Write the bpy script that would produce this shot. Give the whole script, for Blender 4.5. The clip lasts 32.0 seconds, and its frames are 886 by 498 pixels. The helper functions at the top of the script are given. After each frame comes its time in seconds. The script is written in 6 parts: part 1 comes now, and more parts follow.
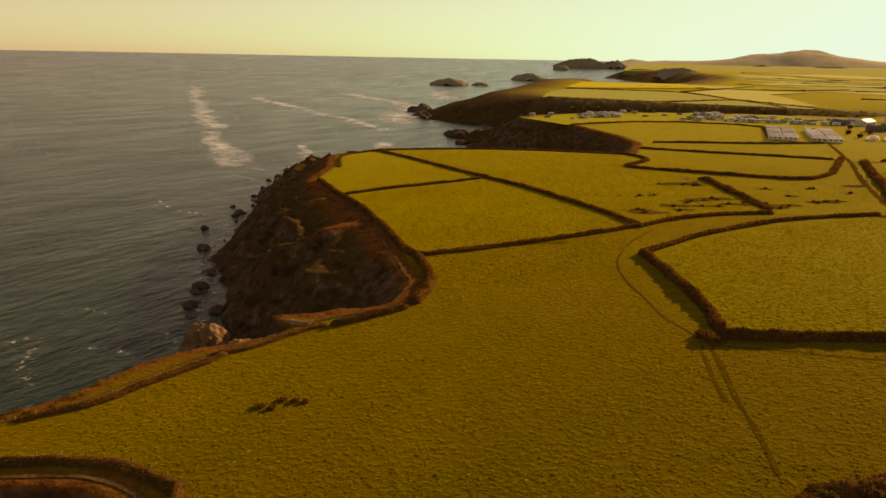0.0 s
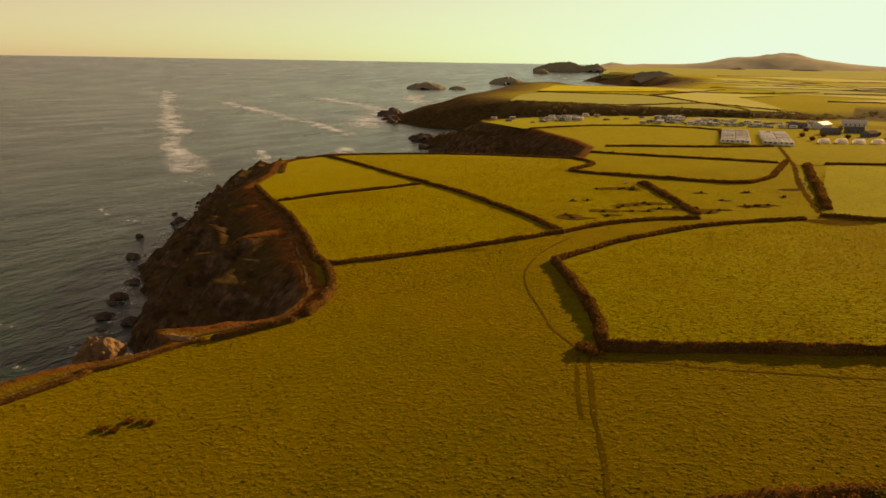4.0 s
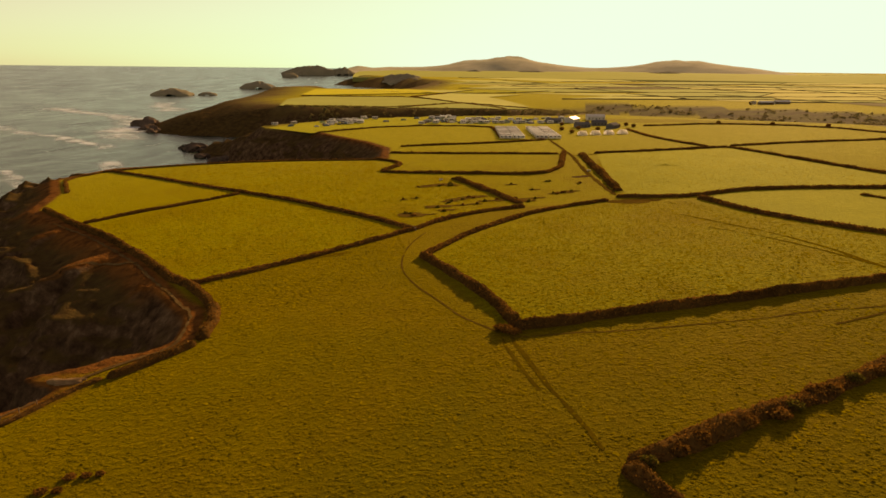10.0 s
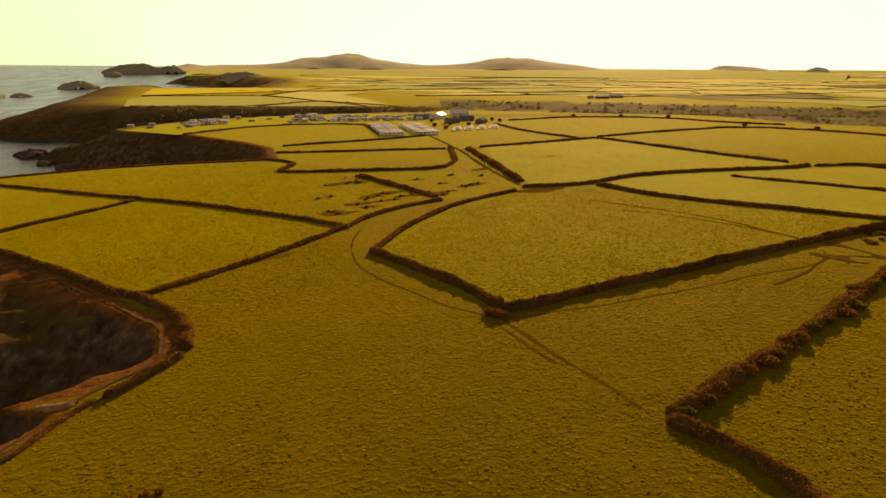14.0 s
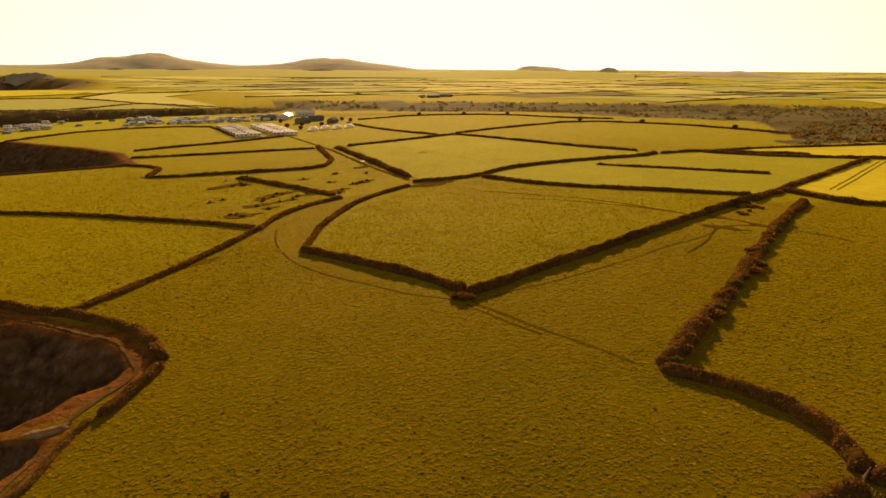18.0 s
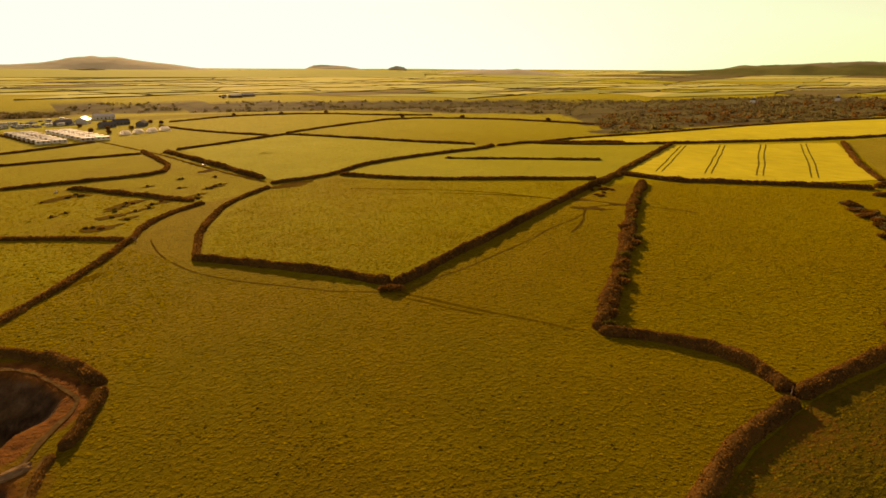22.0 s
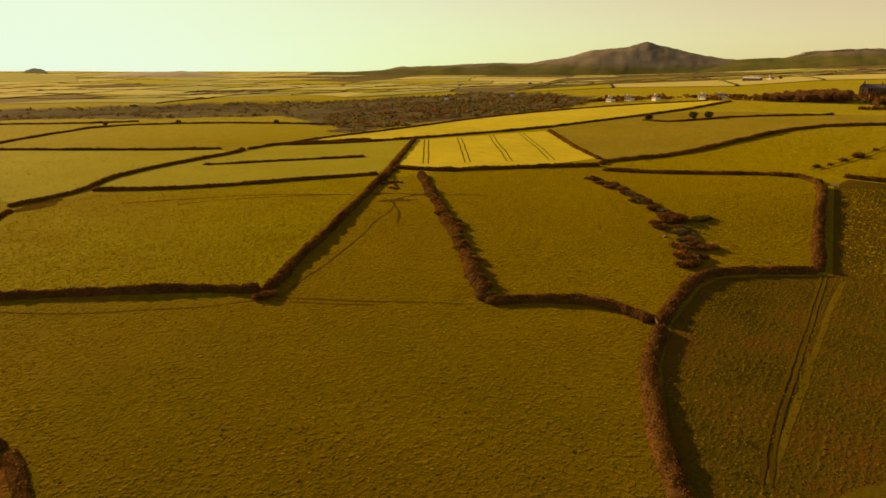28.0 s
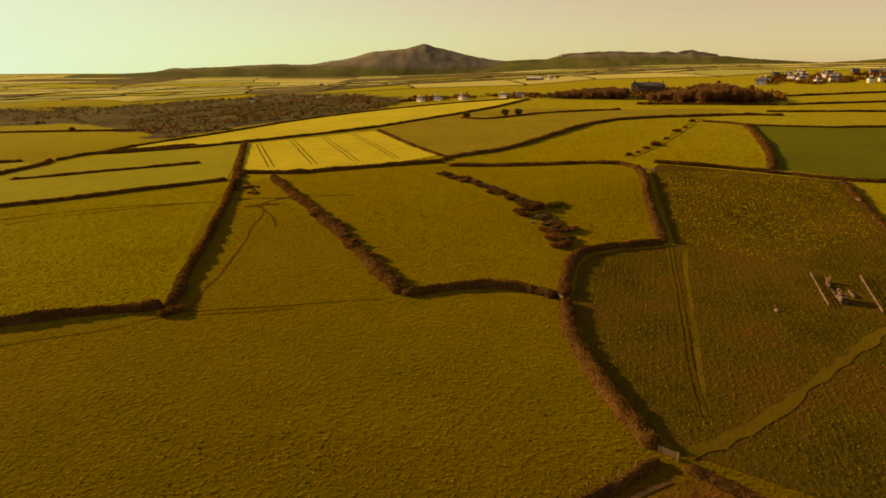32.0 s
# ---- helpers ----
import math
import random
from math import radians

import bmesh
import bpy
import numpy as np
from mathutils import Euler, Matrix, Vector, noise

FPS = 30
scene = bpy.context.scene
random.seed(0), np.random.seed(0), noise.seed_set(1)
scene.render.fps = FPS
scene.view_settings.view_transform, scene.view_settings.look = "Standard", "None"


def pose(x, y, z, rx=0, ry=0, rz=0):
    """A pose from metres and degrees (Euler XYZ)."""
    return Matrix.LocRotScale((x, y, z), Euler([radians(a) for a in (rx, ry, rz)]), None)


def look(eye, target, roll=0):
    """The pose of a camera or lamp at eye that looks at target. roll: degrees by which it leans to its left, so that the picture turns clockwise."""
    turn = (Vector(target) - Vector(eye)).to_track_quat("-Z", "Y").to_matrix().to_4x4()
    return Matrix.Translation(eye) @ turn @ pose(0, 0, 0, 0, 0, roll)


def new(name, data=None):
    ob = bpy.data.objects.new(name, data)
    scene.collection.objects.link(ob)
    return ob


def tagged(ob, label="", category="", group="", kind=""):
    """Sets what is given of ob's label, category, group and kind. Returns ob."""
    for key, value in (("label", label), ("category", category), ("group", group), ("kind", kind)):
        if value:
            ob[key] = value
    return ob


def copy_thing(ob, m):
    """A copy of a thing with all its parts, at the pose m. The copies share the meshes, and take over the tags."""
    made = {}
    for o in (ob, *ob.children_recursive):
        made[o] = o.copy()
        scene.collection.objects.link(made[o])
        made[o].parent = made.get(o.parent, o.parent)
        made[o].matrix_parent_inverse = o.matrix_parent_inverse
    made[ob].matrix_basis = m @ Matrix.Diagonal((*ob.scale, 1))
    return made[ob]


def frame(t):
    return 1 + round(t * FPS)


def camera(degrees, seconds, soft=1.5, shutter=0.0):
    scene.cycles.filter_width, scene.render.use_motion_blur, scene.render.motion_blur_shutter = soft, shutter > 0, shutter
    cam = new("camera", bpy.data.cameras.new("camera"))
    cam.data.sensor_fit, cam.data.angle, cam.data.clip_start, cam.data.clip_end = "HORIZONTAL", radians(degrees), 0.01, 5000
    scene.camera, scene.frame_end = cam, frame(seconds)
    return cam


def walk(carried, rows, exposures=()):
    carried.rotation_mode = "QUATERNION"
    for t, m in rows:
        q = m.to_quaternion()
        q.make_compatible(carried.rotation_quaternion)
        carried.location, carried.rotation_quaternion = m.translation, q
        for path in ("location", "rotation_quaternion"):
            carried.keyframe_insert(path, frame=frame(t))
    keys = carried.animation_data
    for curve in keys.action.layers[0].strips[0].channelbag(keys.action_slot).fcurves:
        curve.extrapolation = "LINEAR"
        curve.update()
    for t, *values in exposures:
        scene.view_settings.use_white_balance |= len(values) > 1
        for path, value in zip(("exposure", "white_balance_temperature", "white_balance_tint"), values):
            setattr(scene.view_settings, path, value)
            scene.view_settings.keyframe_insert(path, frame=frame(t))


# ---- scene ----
cam = camera(64.96, 32.0, soft=1.6)

# seconds, place, then bearing from +y towards +x, pitch and roll in degrees
PATH = [
    (0, 20.48, -142.17, 55.07, -30.599, -15.606, 1.09),
    (1, 26.90, -136.64, 55.18, -30.953, -15.603, 1.09),
    (2, 32.25, -131.95, 55.30, -30.898, -15.549, 1.07),
    (5, 38.20, -125.45, 55.75, -27.548, -15.153, 0.88),
    (6, 35.74, -127.31, 55.89, -24.813, -15.032, 0.79),
    (7, 30.40, -131.30, 55.94, -21.282, -14.928, 0.70),
    (8, 23.72, -135.24, 55.90, -16.643, -14.848, 0.63),
    (9, 16.49, -138.58, 55.80, -12.362, -14.804, 0.57),
    (10, 8.87, -141.97, 55.66, -9.194, -14.759, 0.55),
    (11, 1.12, -144.95, 55.56, -6.141, -14.734, 0.52),
    (12, -6.63, -147.09, 55.52, -2.962, -14.763, 0.48),
    (13, -14.59, -148.61, 55.55, 0.405, -14.821, 0.44),
    (14, -22.64, -149.34, 55.49, 3.971, -14.848, 0.41),
    (16.5, -44.21, -150.99, 54.73, 12.964, -14.710, 0.49),
    (17, -48.48, -151.15, 54.64, 14.905, -14.694, 0.49),
    (18, -56.68, -150.69, 54.58, 18.907, -14.704, 0.44),
    (19, -64.28, -149.63, 54.61, 22.863, -14.748, 0.35),
    (20, -71.73, -148.03, 54.66, 27.001, -14.825, 0.25),
    (21, -79.27, -145.74, 54.62, 31.263, -14.811, 0.24),
    (22, -86.86, -142.77, 54.50, 35.867, -14.711, 0.31),
    (23, -93.73, -139.38, 54.40, 40.187, -14.672, 0.38),
    (24, -100.30, -135.59, 54.40, 44.672, -14.691, 0.37),
    (25, -106.30, -131.17, 54.44, 48.849, -14.665, 0.29),
    (28, -123.65, -114.49, 54.34, 62.321, -14.505, 0.07),
    (29, -128.59, -108.27, 54.33, 66.810, -14.482, 0.03),
    (30, -132.60, -101.90, 54.35, 71.106, -14.444, -0.01),
    (31, -136.01, -95.52, 54.37, 75.500, -14.432, -0.06),
    (32, -139.15, -89.26, 54.39, 79.836, -14.419, -0.12),
]


def aimed(x, y, z, bearing, pitch, roll):
    b, p = radians(bearing), radians(pitch)
    ahead = Vector((math.sin(b) * math.cos(p), math.cos(b) * math.cos(p), math.sin(p)))
    return look((x, y, z), Vector((x, y, z)) + ahead * 10, roll)


# seconds, stops, kelvin, tint
STOPS = [(0, 0.42, 15800, 29), (6, 0.44, 15500, 27), (9, 0.50, 15500, 27), (13, 0.64, 15500, 27), (19, 0.76, 15700, 28), (22, 0.70, 15700, 28), (25, 0.56, 15500, 27), (28, 0.44, 15500, 27), (32, 0.36, 15500, 27)]
walk(cam, [(row[0], aimed(*row[1:])) for row in PATH], STOPS)

# ---- light ----
SUN_BEARING, SUN_HEIGHT = 17.0, 17.5
GLARE = (3.8, 7.6, 9.4)
world = bpy.data.worlds.new("world")
scene.world = world
world.use_nodes = True
wn, wl = world.node_tree.nodes, world.node_tree.links
sky = wn.new("ShaderNodeTexSky")
sky.sky_type = "NISHITA"
sky.sun_disc = False
sky.sun_elevation, sky.sun_rotation = radians(SUN_HEIGHT), radians(SUN_BEARING)
sky.altitude, sky.air_density, sky.dust_density, sky.ozone_density = 60, 0.8, 0.45, 0.6
thin_haze = wn.new("ShaderNodeHueSaturation")
thin_haze.inputs["Saturation"].default_value = 0.62
wl.new(sky.outputs[0], thin_haze.inputs["Color"])
sea_air = wn.new("ShaderNodeMix")
sea_air.data_type, sea_air.blend_type = "RGBA", "MULTIPLY"
sea_air.inputs[0].default_value = 1.0
sea_air.inputs[7].default_value = (1.10, 0.93, 0.90, 1)
wl.new(thin_haze.outputs[0], sea_air.inputs[6])
# the glare round the sun levels off in the thin haze
split, joined = wn.new("ShaderNodeSeparateColor"), wn.new("ShaderNodeCombineColor")
wl.new(sea_air.outputs[2], split.inputs[0])


def level_off(i, most):
    last = split.outputs[i]
    for operation, value in (("DIVIDE", most), ("MAXIMUM", 0.01), ("POWER", -6.0), ("ADD", 1.0), ("POWER", -1 / 6), ("MULTIPLY", most)):
        step = wn.new("ShaderNodeMath")
        step.operation = operation
        wl.new(last, step.inputs[0])
        step.inputs[1].default_value = value
        last = step.outputs[0]
    wl.new(last, joined.inputs[i])


for i, most in enumerate(GLARE):
    level_off(i, most)
wl.new(joined.outputs[0], wn["Background"].inputs[0])
wn["Background"].inputs[1].default_value = 0.098
sun = new("sun", bpy.data.lights.new("sun", "SUN"))
sun.data.energy, sun.data.angle, sun.data.color = 4.4, radians(0.6), (1.0, 0.84, 0.62)
sb, se = radians(SUN_BEARING), radians(SUN_HEIGHT)
sun.matrix_world = look(Vector((math.sin(sb) * math.cos(se), math.cos(sb) * math.cos(se), math.sin(se))) * 500, (0, 0, 0))


# ---- materials ----
def material(name, colours, scale=1.0, rough=0.9, bump=0.0, metal=0.0, island=0.0, patches=0.0, per_object=0.0, through_leaf=0.0, sheen=0.0, stretch=None, tussock=0.0, relief=0.0, gloss=0.0):
    """A surface of two to four colours mixed by noise at two sizes, with relief and, where asked, a change from piece to piece."""
    m = bpy.data.materials.new(name)
    m.use_nodes = True
    n, l = m.node_tree.nodes, m.node_tree.links
    b = n["Principled BSDF"]
    b.inputs["Roughness"].default_value, b.inputs["Metallic"].default_value = rough, metal
    b.inputs["Specular IOR Level"].default_value = 0.5 if rough < 0.6 else gloss
    where = n.new("ShaderNodeNewGeometry")
    fine, large = n.new("ShaderNodeTexNoise"), n.new("ShaderNodeTexNoise")
    for tex, s, d in ((fine, scale, 5), (large, patches or scale * 0.07, 3)):
        tex.inputs["Scale"].default_value, tex.inputs["Detail"].default_value = s, d
        tex.inputs["Roughness"].default_value = 0.66
        if stretch and tex is fine:
            pull = n.new("ShaderNodeMapping")
            pull.inputs["Scale"].default_value = stretch
            l.new(where.outputs["Position"], pull.inputs["Vector"])
            l.new(pull.outputs[0], tex.inputs["Vector"])
        else:
            l.new(where.outputs["Position"], tex.inputs["Vector"])
    add = n.new("ShaderNodeMath")
    add.operation = "MULTIPLY_ADD"
    l.new(large.outputs[0], add.inputs[0])
    add.inputs[1].default_value = 0.9
    sub = n.new("ShaderNodeMath")
    sub.operation = "MULTIPLY_ADD"
    l.new(fine.outputs[0], sub.inputs[0])
    sub.inputs[1].default_value, sub.inputs[2].default_value = 0.9, -0.40
    l.new(sub.outputs[0], add.inputs[2])
    last = add
    for amount, source in ((island, where.outputs["Random Per Island"]), (per_object, None)):
        if amount:
            if source is None:
                source = n.new("ShaderNodeObjectInfo").outputs["Random"]
            more = n.new("ShaderNodeMath")
            more.operation = "MULTIPLY_ADD"
            l.new(source, more.inputs[0])
            more.inputs[1].default_value = amount
            shift = n.new("ShaderNodeMath")
            shift.operation = "SUBTRACT"
            l.new(last.outputs[0], shift.inputs[0])
            shift.inputs[1].default_value = amount / 2
            l.new(shift.outputs[0], more.inputs[2])
            last = more
    if relief:
        knobs, rise = n.new("ShaderNodeTexNoise"), n.new("ShaderNodeMapRange")
        knobs.inputs["Scale"].default_value, knobs.inputs["Detail"].default_value, knobs.inputs["Roughness"].default_value = tussock, 4, 0.6
        pull = n.new("ShaderNodeMapping")
        pull.inputs["Scale"].default_value = stretch or (1.0, 1.0, 1.0)
        l.new(where.outputs["Position"], pull.inputs["Vector"])
        l.new(pull.outputs[0], knobs.inputs["Vector"])
        for i, v in enumerate((0.47, 0.74, 0.0, 1.0)):
            rise.inputs[1 + i].default_value = v
        l.new(knobs.outputs[0], rise.inputs[0])
        # knob tops take paler colour too, adding to their lit look
        paler = n.new("ShaderNodeMath")
        paler.operation = "MULTIPLY_ADD"
        l.new(rise.outputs[0], paler.inputs[0])
        paler.inputs[1].default_value, shift_ = 0.16, -0.03
        level = n.new("ShaderNodeMath")
        level.operation = "ADD"
        level.inputs[1].default_value = shift_
        l.new(last.outputs[0], level.inputs[0])
        l.new(level.outputs[0], paler.inputs[2])
        last = paler
    ramp = n.new("ShaderNodeValToRGB")
    el = ramp.color_ramp.elements
    while len(el) < len(colours):
        el.new(0.5)
    for i, c in enumerate(colours):
        el[i].position, el[i].color = 0.25 + 0.5 * i / (len(colours) - 1), (*c, 1)
    l.new(last.outputs[0], ramp.inputs[0])
    l.new(ramp.outputs[0], b.inputs["Base Color"])
    if sheen:
        b.inputs["Sheen Weight"].default_value, b.inputs["Sheen Roughness"].default_value = sheen, 0.5
        b.inputs["Sheen Tint"].default_value = (*[min(1.0, c * 5) for c in colours[-1]], 1)
    if through_leaf:
        thin = n.new("ShaderNodeBsdfTranslucent")
        l.new(ramp.outputs[0], thin.inputs[0])
        both = n.new("ShaderNodeMixShader")
        both.inputs[0].default_value = through_leaf
        l.new(b.outputs[0], both.inputs[1])
        l.new(thin.outputs[0], both.inputs[2])
        l.new(both.outputs[0], n["Material Output"].inputs[0])
    if bump:
        bm_ = n.new("ShaderNodeBump")
        bm_.inputs["Strength"].default_value, bm_.inputs["Distance"].default_value = 0.9, bump
        l.new(fine.outputs[0], bm_.inputs["Height"])
        l.new(bm_.outputs[0], b.inputs["Normal"])
        if relief:
            big = n.new("ShaderNodeBump")
            big.inputs["Strength"].default_value, big.inputs["Distance"].default_value = 1.0, relief
            l.new(rise.outputs[0], big.inputs["Height"])
            l.new(big.outputs[0], bm_.inputs["Normal"])
    return m


BLADE = 0.005
GRASS = [(0.028, 0.020, 0.003), (0.048, 0.033, 0.003), (0.070, 0.046, 0.004), (0.098, 0.062, 0.007)]
grass_tuft = material("grass_tuft", [(0.066, 0.048, 0.004), (0.094, 0.068, 0.005), (0.125, 0.090, 0.006), (0.165, 0.115, 0.010)], 1.5, 0.9, island=0.4, through_leaf=0.2, sheen=0.36)
grass_tuft.node_tree.nodes["Principled BSDF"].inputs["Sheen Tint"].default_value = (0.66, 0.52, 0.04, 1)
rough_grass = material("rough_grass", [(0.030, 0.025, 0.003), (0.050, 0.042, 0.005), (0.072, 0.058, 0.007), (0.090, 0.051, 0.009), (0.108, 0.051, 0.011)], 1.3, 0.95, 0.2, stretch=(0.7, 1.0, 1.0), patches=0.045, tussock=1.0, relief=0.18, sheen=0.05, gloss=BLADE)
rough_tuft = material("rough_tuft", [(0.120, 0.116, 0.010), (0.170, 0.156, 0.012), (0.200, 0.150, 0.014), (0.200, 0.100, 0.016)], 0.5, 0.95, island=0.45, through_leaf=0.4, patches=0.045, sheen=0.06)
dry_pasture = material("dry_pasture", [(0.074, 0.066, 0.009), (0.104, 0.090, 0.012), (0.134, 0.110, 0.017)], 0.4, 0.95, 0.3, sheen=0.22, patches=0.03, tussock=0.5, relief=0.16, gloss=BLADE)
dark_ley = material("dark_ley", [(0.036, 0.046, 0.006), (0.050, 0.060, 0.007), (0.066, 0.072, 0.010)], 0.3, 0.9, 0.1, sheen=0.15, gloss=BLADE)
bright_pasture = material("bright_pasture", [(0.080, 0.082, 0.010), (0.108, 0.108, 0.013), (0.140, 0.136, 0.018)], 0.5, 0.9, 0.15, sheen=0.28, patches=0.03, tussock=0.6, relief=0.12, gloss=BLADE)
crop_yellow = material("crop_yellow", [(0.20, 0.165, 0.014), (0.285, 0.232, 0.021), (0.375, 0.300, 0.034)], 0.25, 0.9, 0.2, sheen=0.2, stretch=(1.0, 0.4, 1.0), gloss=BLADE)
crop_soil = material("crop_soil", [(0.10, 0.09, 0.02), (0.16, 0.13, 0.03)], 1.5, 0.95, 0.05)
mud = material("mud", [(0.062, 0.039, 0.009), (0.095, 0.058, 0.013), (0.125, 0.078, 0.019)], 0.9, 0.85, 0.08)
path_earth = material("path_earth", [(0.060, 0.035, 0.014), (0.105, 0.064, 0.026), (0.165, 0.108, 0.048)], 1.2, 0.95, 0.06)
worn_grass = material("worn_grass", [(0.034, 0.023, 0.003), (0.051, 0.035, 0.004), (0.072, 0.048, 0.005)], 0.9, 0.95, 0.12, sheen=0.23)
hedge_bank = material("hedge_bank", [(0.045, 0.024, 0.009), (0.082, 0.043, 0.014), (0.125, 0.064, 0.020)], 1.2, 0.95, 0.25)
hedge_leaf = material("hedge_leaf", [(0.060, 0.032, 0.010), (0.130, 0.062, 0.016), (0.220, 0.100, 0.026), (0.32, 0.150, 0.040)], 0.5, 0.85, island=0.45, through_leaf=0.34)
gorse_leaf = material("gorse_leaf", [(0.06, 0.056, 0.012), (0.11, 0.092, 0.018), (0.17, 0.125, 0.028)], 0.5, 0.85, island=0.7, through_leaf=0.45)
grove_twig = material("grove_twig", [(0.16, 0.082, 0.032), (0.25, 0.128, 0.050), (0.33, 0.170, 0.070)], 0.12, 0.9, island=0.5, through_leaf=0.6)
bark = material("bark", [(0.07, 0.05, 0.035), (0.14, 0.10, 0.07)], 3.0, 0.9, 0.05)
stone = material("stone", [(0.09, 0.062, 0.040), (0.17, 0.12, 0.078), (0.26, 0.19, 0.125)], 1.4, 0.9, 0.12, per_object=0.3)
sea_rock = material("sea_rock", [(0.045, 0.035, 0.030), (0.095, 0.070, 0.055), (0.15, 0.11, 0.085)], 0.5, 0.85, 0.4)
warm_rock = material("warm_rock", [(0.11, 0.065, 0.034), (0.20, 0.125, 0.066), (0.29, 0.19, 0.105)], 0.5, 0.9, 0.6)
# far field colours carry distance haze: lightened, with more blue than near grass
far_grass = material("far_grass", [(0.125, 0.130, 0.042), (0.165, 0.168, 0.054), (0.205, 0.200, 0.070)], 0.02, 0.95, sheen=0.25, gloss=BLADE)
far_pale = material("far_pale", [(0.135, 0.128, 0.040), (0.170, 0.158, 0.050), (0.205, 0.188, 0.064)], 0.02, 0.95, sheen=0.25, gloss=BLADE)
far_brown = material("far_brown", [(0.130, 0.112, 0.048), (0.175, 0.145, 0.062)], 0.03, 0.95, gloss=BLADE)
far_ley = material("far_ley", [(0.090, 0.100, 0.030), (0.115, 0.124, 0.038), (0.140, 0.146, 0.046)], 0.02, 0.95, sheen=0.25, gloss=BLADE)
dark_heath = material("dark_heath", [(0.150, 0.136, 0.098), (0.200, 0.182, 0.130), (0.240, 0.222, 0.155)], 0.006, 1.0, patches=0.003, gloss=BLADE)
# heath of the far hills, lightened well past its own tone to stand for haze
haze_pale_heath = material("haze_pale_heath", [(0.36, 0.335, 0.235), (0.43, 0.402, 0.285), (0.49, 0.46, 0.33)], 0.012, 1.0, patches=0.003, gloss=BLADE)
isle_heath = material("isle_heath", [(0.175, 0.158, 0.108), (0.225, 0.204, 0.140), (0.27, 0.245, 0.165)], 0.02, 1.0, gloss=BLADE)
mown_grass = material("mown_grass", [(0.060, 0.046, 0.005), (0.088, 0.064, 0.008), (0.115, 0.082, 0.012)], 0.8, 0.95, 0.15, sheen=0.12)
bracken = material("bracken", [(0.042, 0.028, 0.008), (0.070, 0.044, 0.011), (0.098, 0.060, 0.015)], 0.9, 0.95, 0.2, patches=0.1, sheen=0.1)
# leaf tone raised to give the valley thickets a haze-lightened look
moor_leaf = material("moor_leaf", [(0.080, 0.064, 0.032), (0.126, 0.102, 0.048), (0.172, 0.138, 0.064), (0.15, 0.135, 0.046)], 0.05, 0.9, island=0.6, through_leaf=0.5)
wood = material("wood", [(0.15, 0.10, 0.06), (0.27, 0.20, 0.13)], 2.5, 0.85, 0.02, per_object=0.4)
canvas = material("canvas", [(0.82, 0.81, 0.78), (0.88, 0.87, 0.85)], 1.0, 0.7, through_leaf=0.92)
tent_cloth = material("tent_cloth", [(0.10, 0.14, 0.17), (0.32, 0.28, 0.22), (0.62, 0.58, 0.50), (0.20, 0.24, 0.12)], 0.05, 0.75, per_object=1.0)
white_shell = material("white_shell", [(0.28, 0.26, 0.23), (0.44, 0.42, 0.38), (0.66, 0.64, 0.60)], 0.8, 0.45, per_object=0.8)
white_wall = material("white_wall", [(0.66, 0.63, 0.58), (0.80, 0.77, 0.72)], 0.6, 0.9, 0.02, per_object=0.4)
grey_sheet = material("grey_sheet", [(0.40, 0.39, 0.37), (0.56, 0.54, 0.51)], 0.5, 0.5, per_object=0.4)
slate = material("slate", [(0.09, 0.09, 0.10), (0.16, 0.15, 0.15)], 0.8, 0.6, 0.03, per_object=0.4)
dark_glass = material("dark_glass", [(0.02, 0.022, 0.025), (0.035, 0.037, 0.04)], 1.0, 0.08)
car_paint = material("car_paint", [(0.03, 0.03, 0.035), (0.35, 0.35, 0.36), (0.55, 0.54, 0.52), (0.22, 0.04, 0.03)], 0.05, 0.3, per_object=1.2)
rubber = material("rubber", [(0.02, 0.02, 0.02), (0.03, 0.03, 0.03)], 3.0, 0.9)


def zoned(m, low, start, end):
    """Farmland colours on the lower slopes of a hill, giving way to its own higher up."""
    n, l = m.node_tree.nodes, m.node_tree.links
    b = n["Principled BSDF"]
    where, sep, tex, add, k, pick, mix = (n.new("ShaderNode" + t) for t in ("NewGeometry", "SeparateXYZ", "TexNoise", "Math", "MapRange", "ValToRGB", "Mix"))
    tex.inputs["Scale"].default_value, tex.inputs["Detail"].default_value = 0.006, 5
    l.new(where.outputs["Position"], sep.inputs[0])
    l.new(where.outputs["Position"], tex.inputs["Vector"])
    add.operation = "MULTIPLY_ADD"
    l.new(tex.outputs[0], add.inputs[0])
    add.inputs[1].default_value = 50.0
    l.new(sep.outputs["Z"], add.inputs[2])
    for i, v in enumerate((start + 25, end + 25, 0.0, 1.0)):
        k.inputs[1 + i].default_value = v
    l.new(add.outputs[0], k.inputs[0])
    for e, c in zip(pick.color_ramp.elements, low):
        e.color = (*c, 1)
    pick.color_ramp.elements[0].position, pick.color_ramp.elements[1].position = 0.4, 0.6
    l.new(tex.outputs[0], pick.inputs[0])
    mix.data_type = "RGBA"
    l.new(k.outputs[0], mix.inputs[0])
    l.new(pick.outputs[0], mix.inputs[6])
    l.new(b.inputs["Base Color"].links[0].from_socket, mix.inputs[7])
    l.new(mix.outputs[2], b.inputs["Base Color"])
    return m


ridge_heath = zoned(material("ridge_heath", [(0.130, 0.112, 0.072), (0.170, 0.148, 0.096)], 0.006, 1.0), [(0.095, 0.104, 0.034), (0.130, 0.136, 0.044)], 112, 128)
zoned(dark_heath, [(0.100, 0.108, 0.036), (0.140, 0.144, 0.048)], 58, 84)


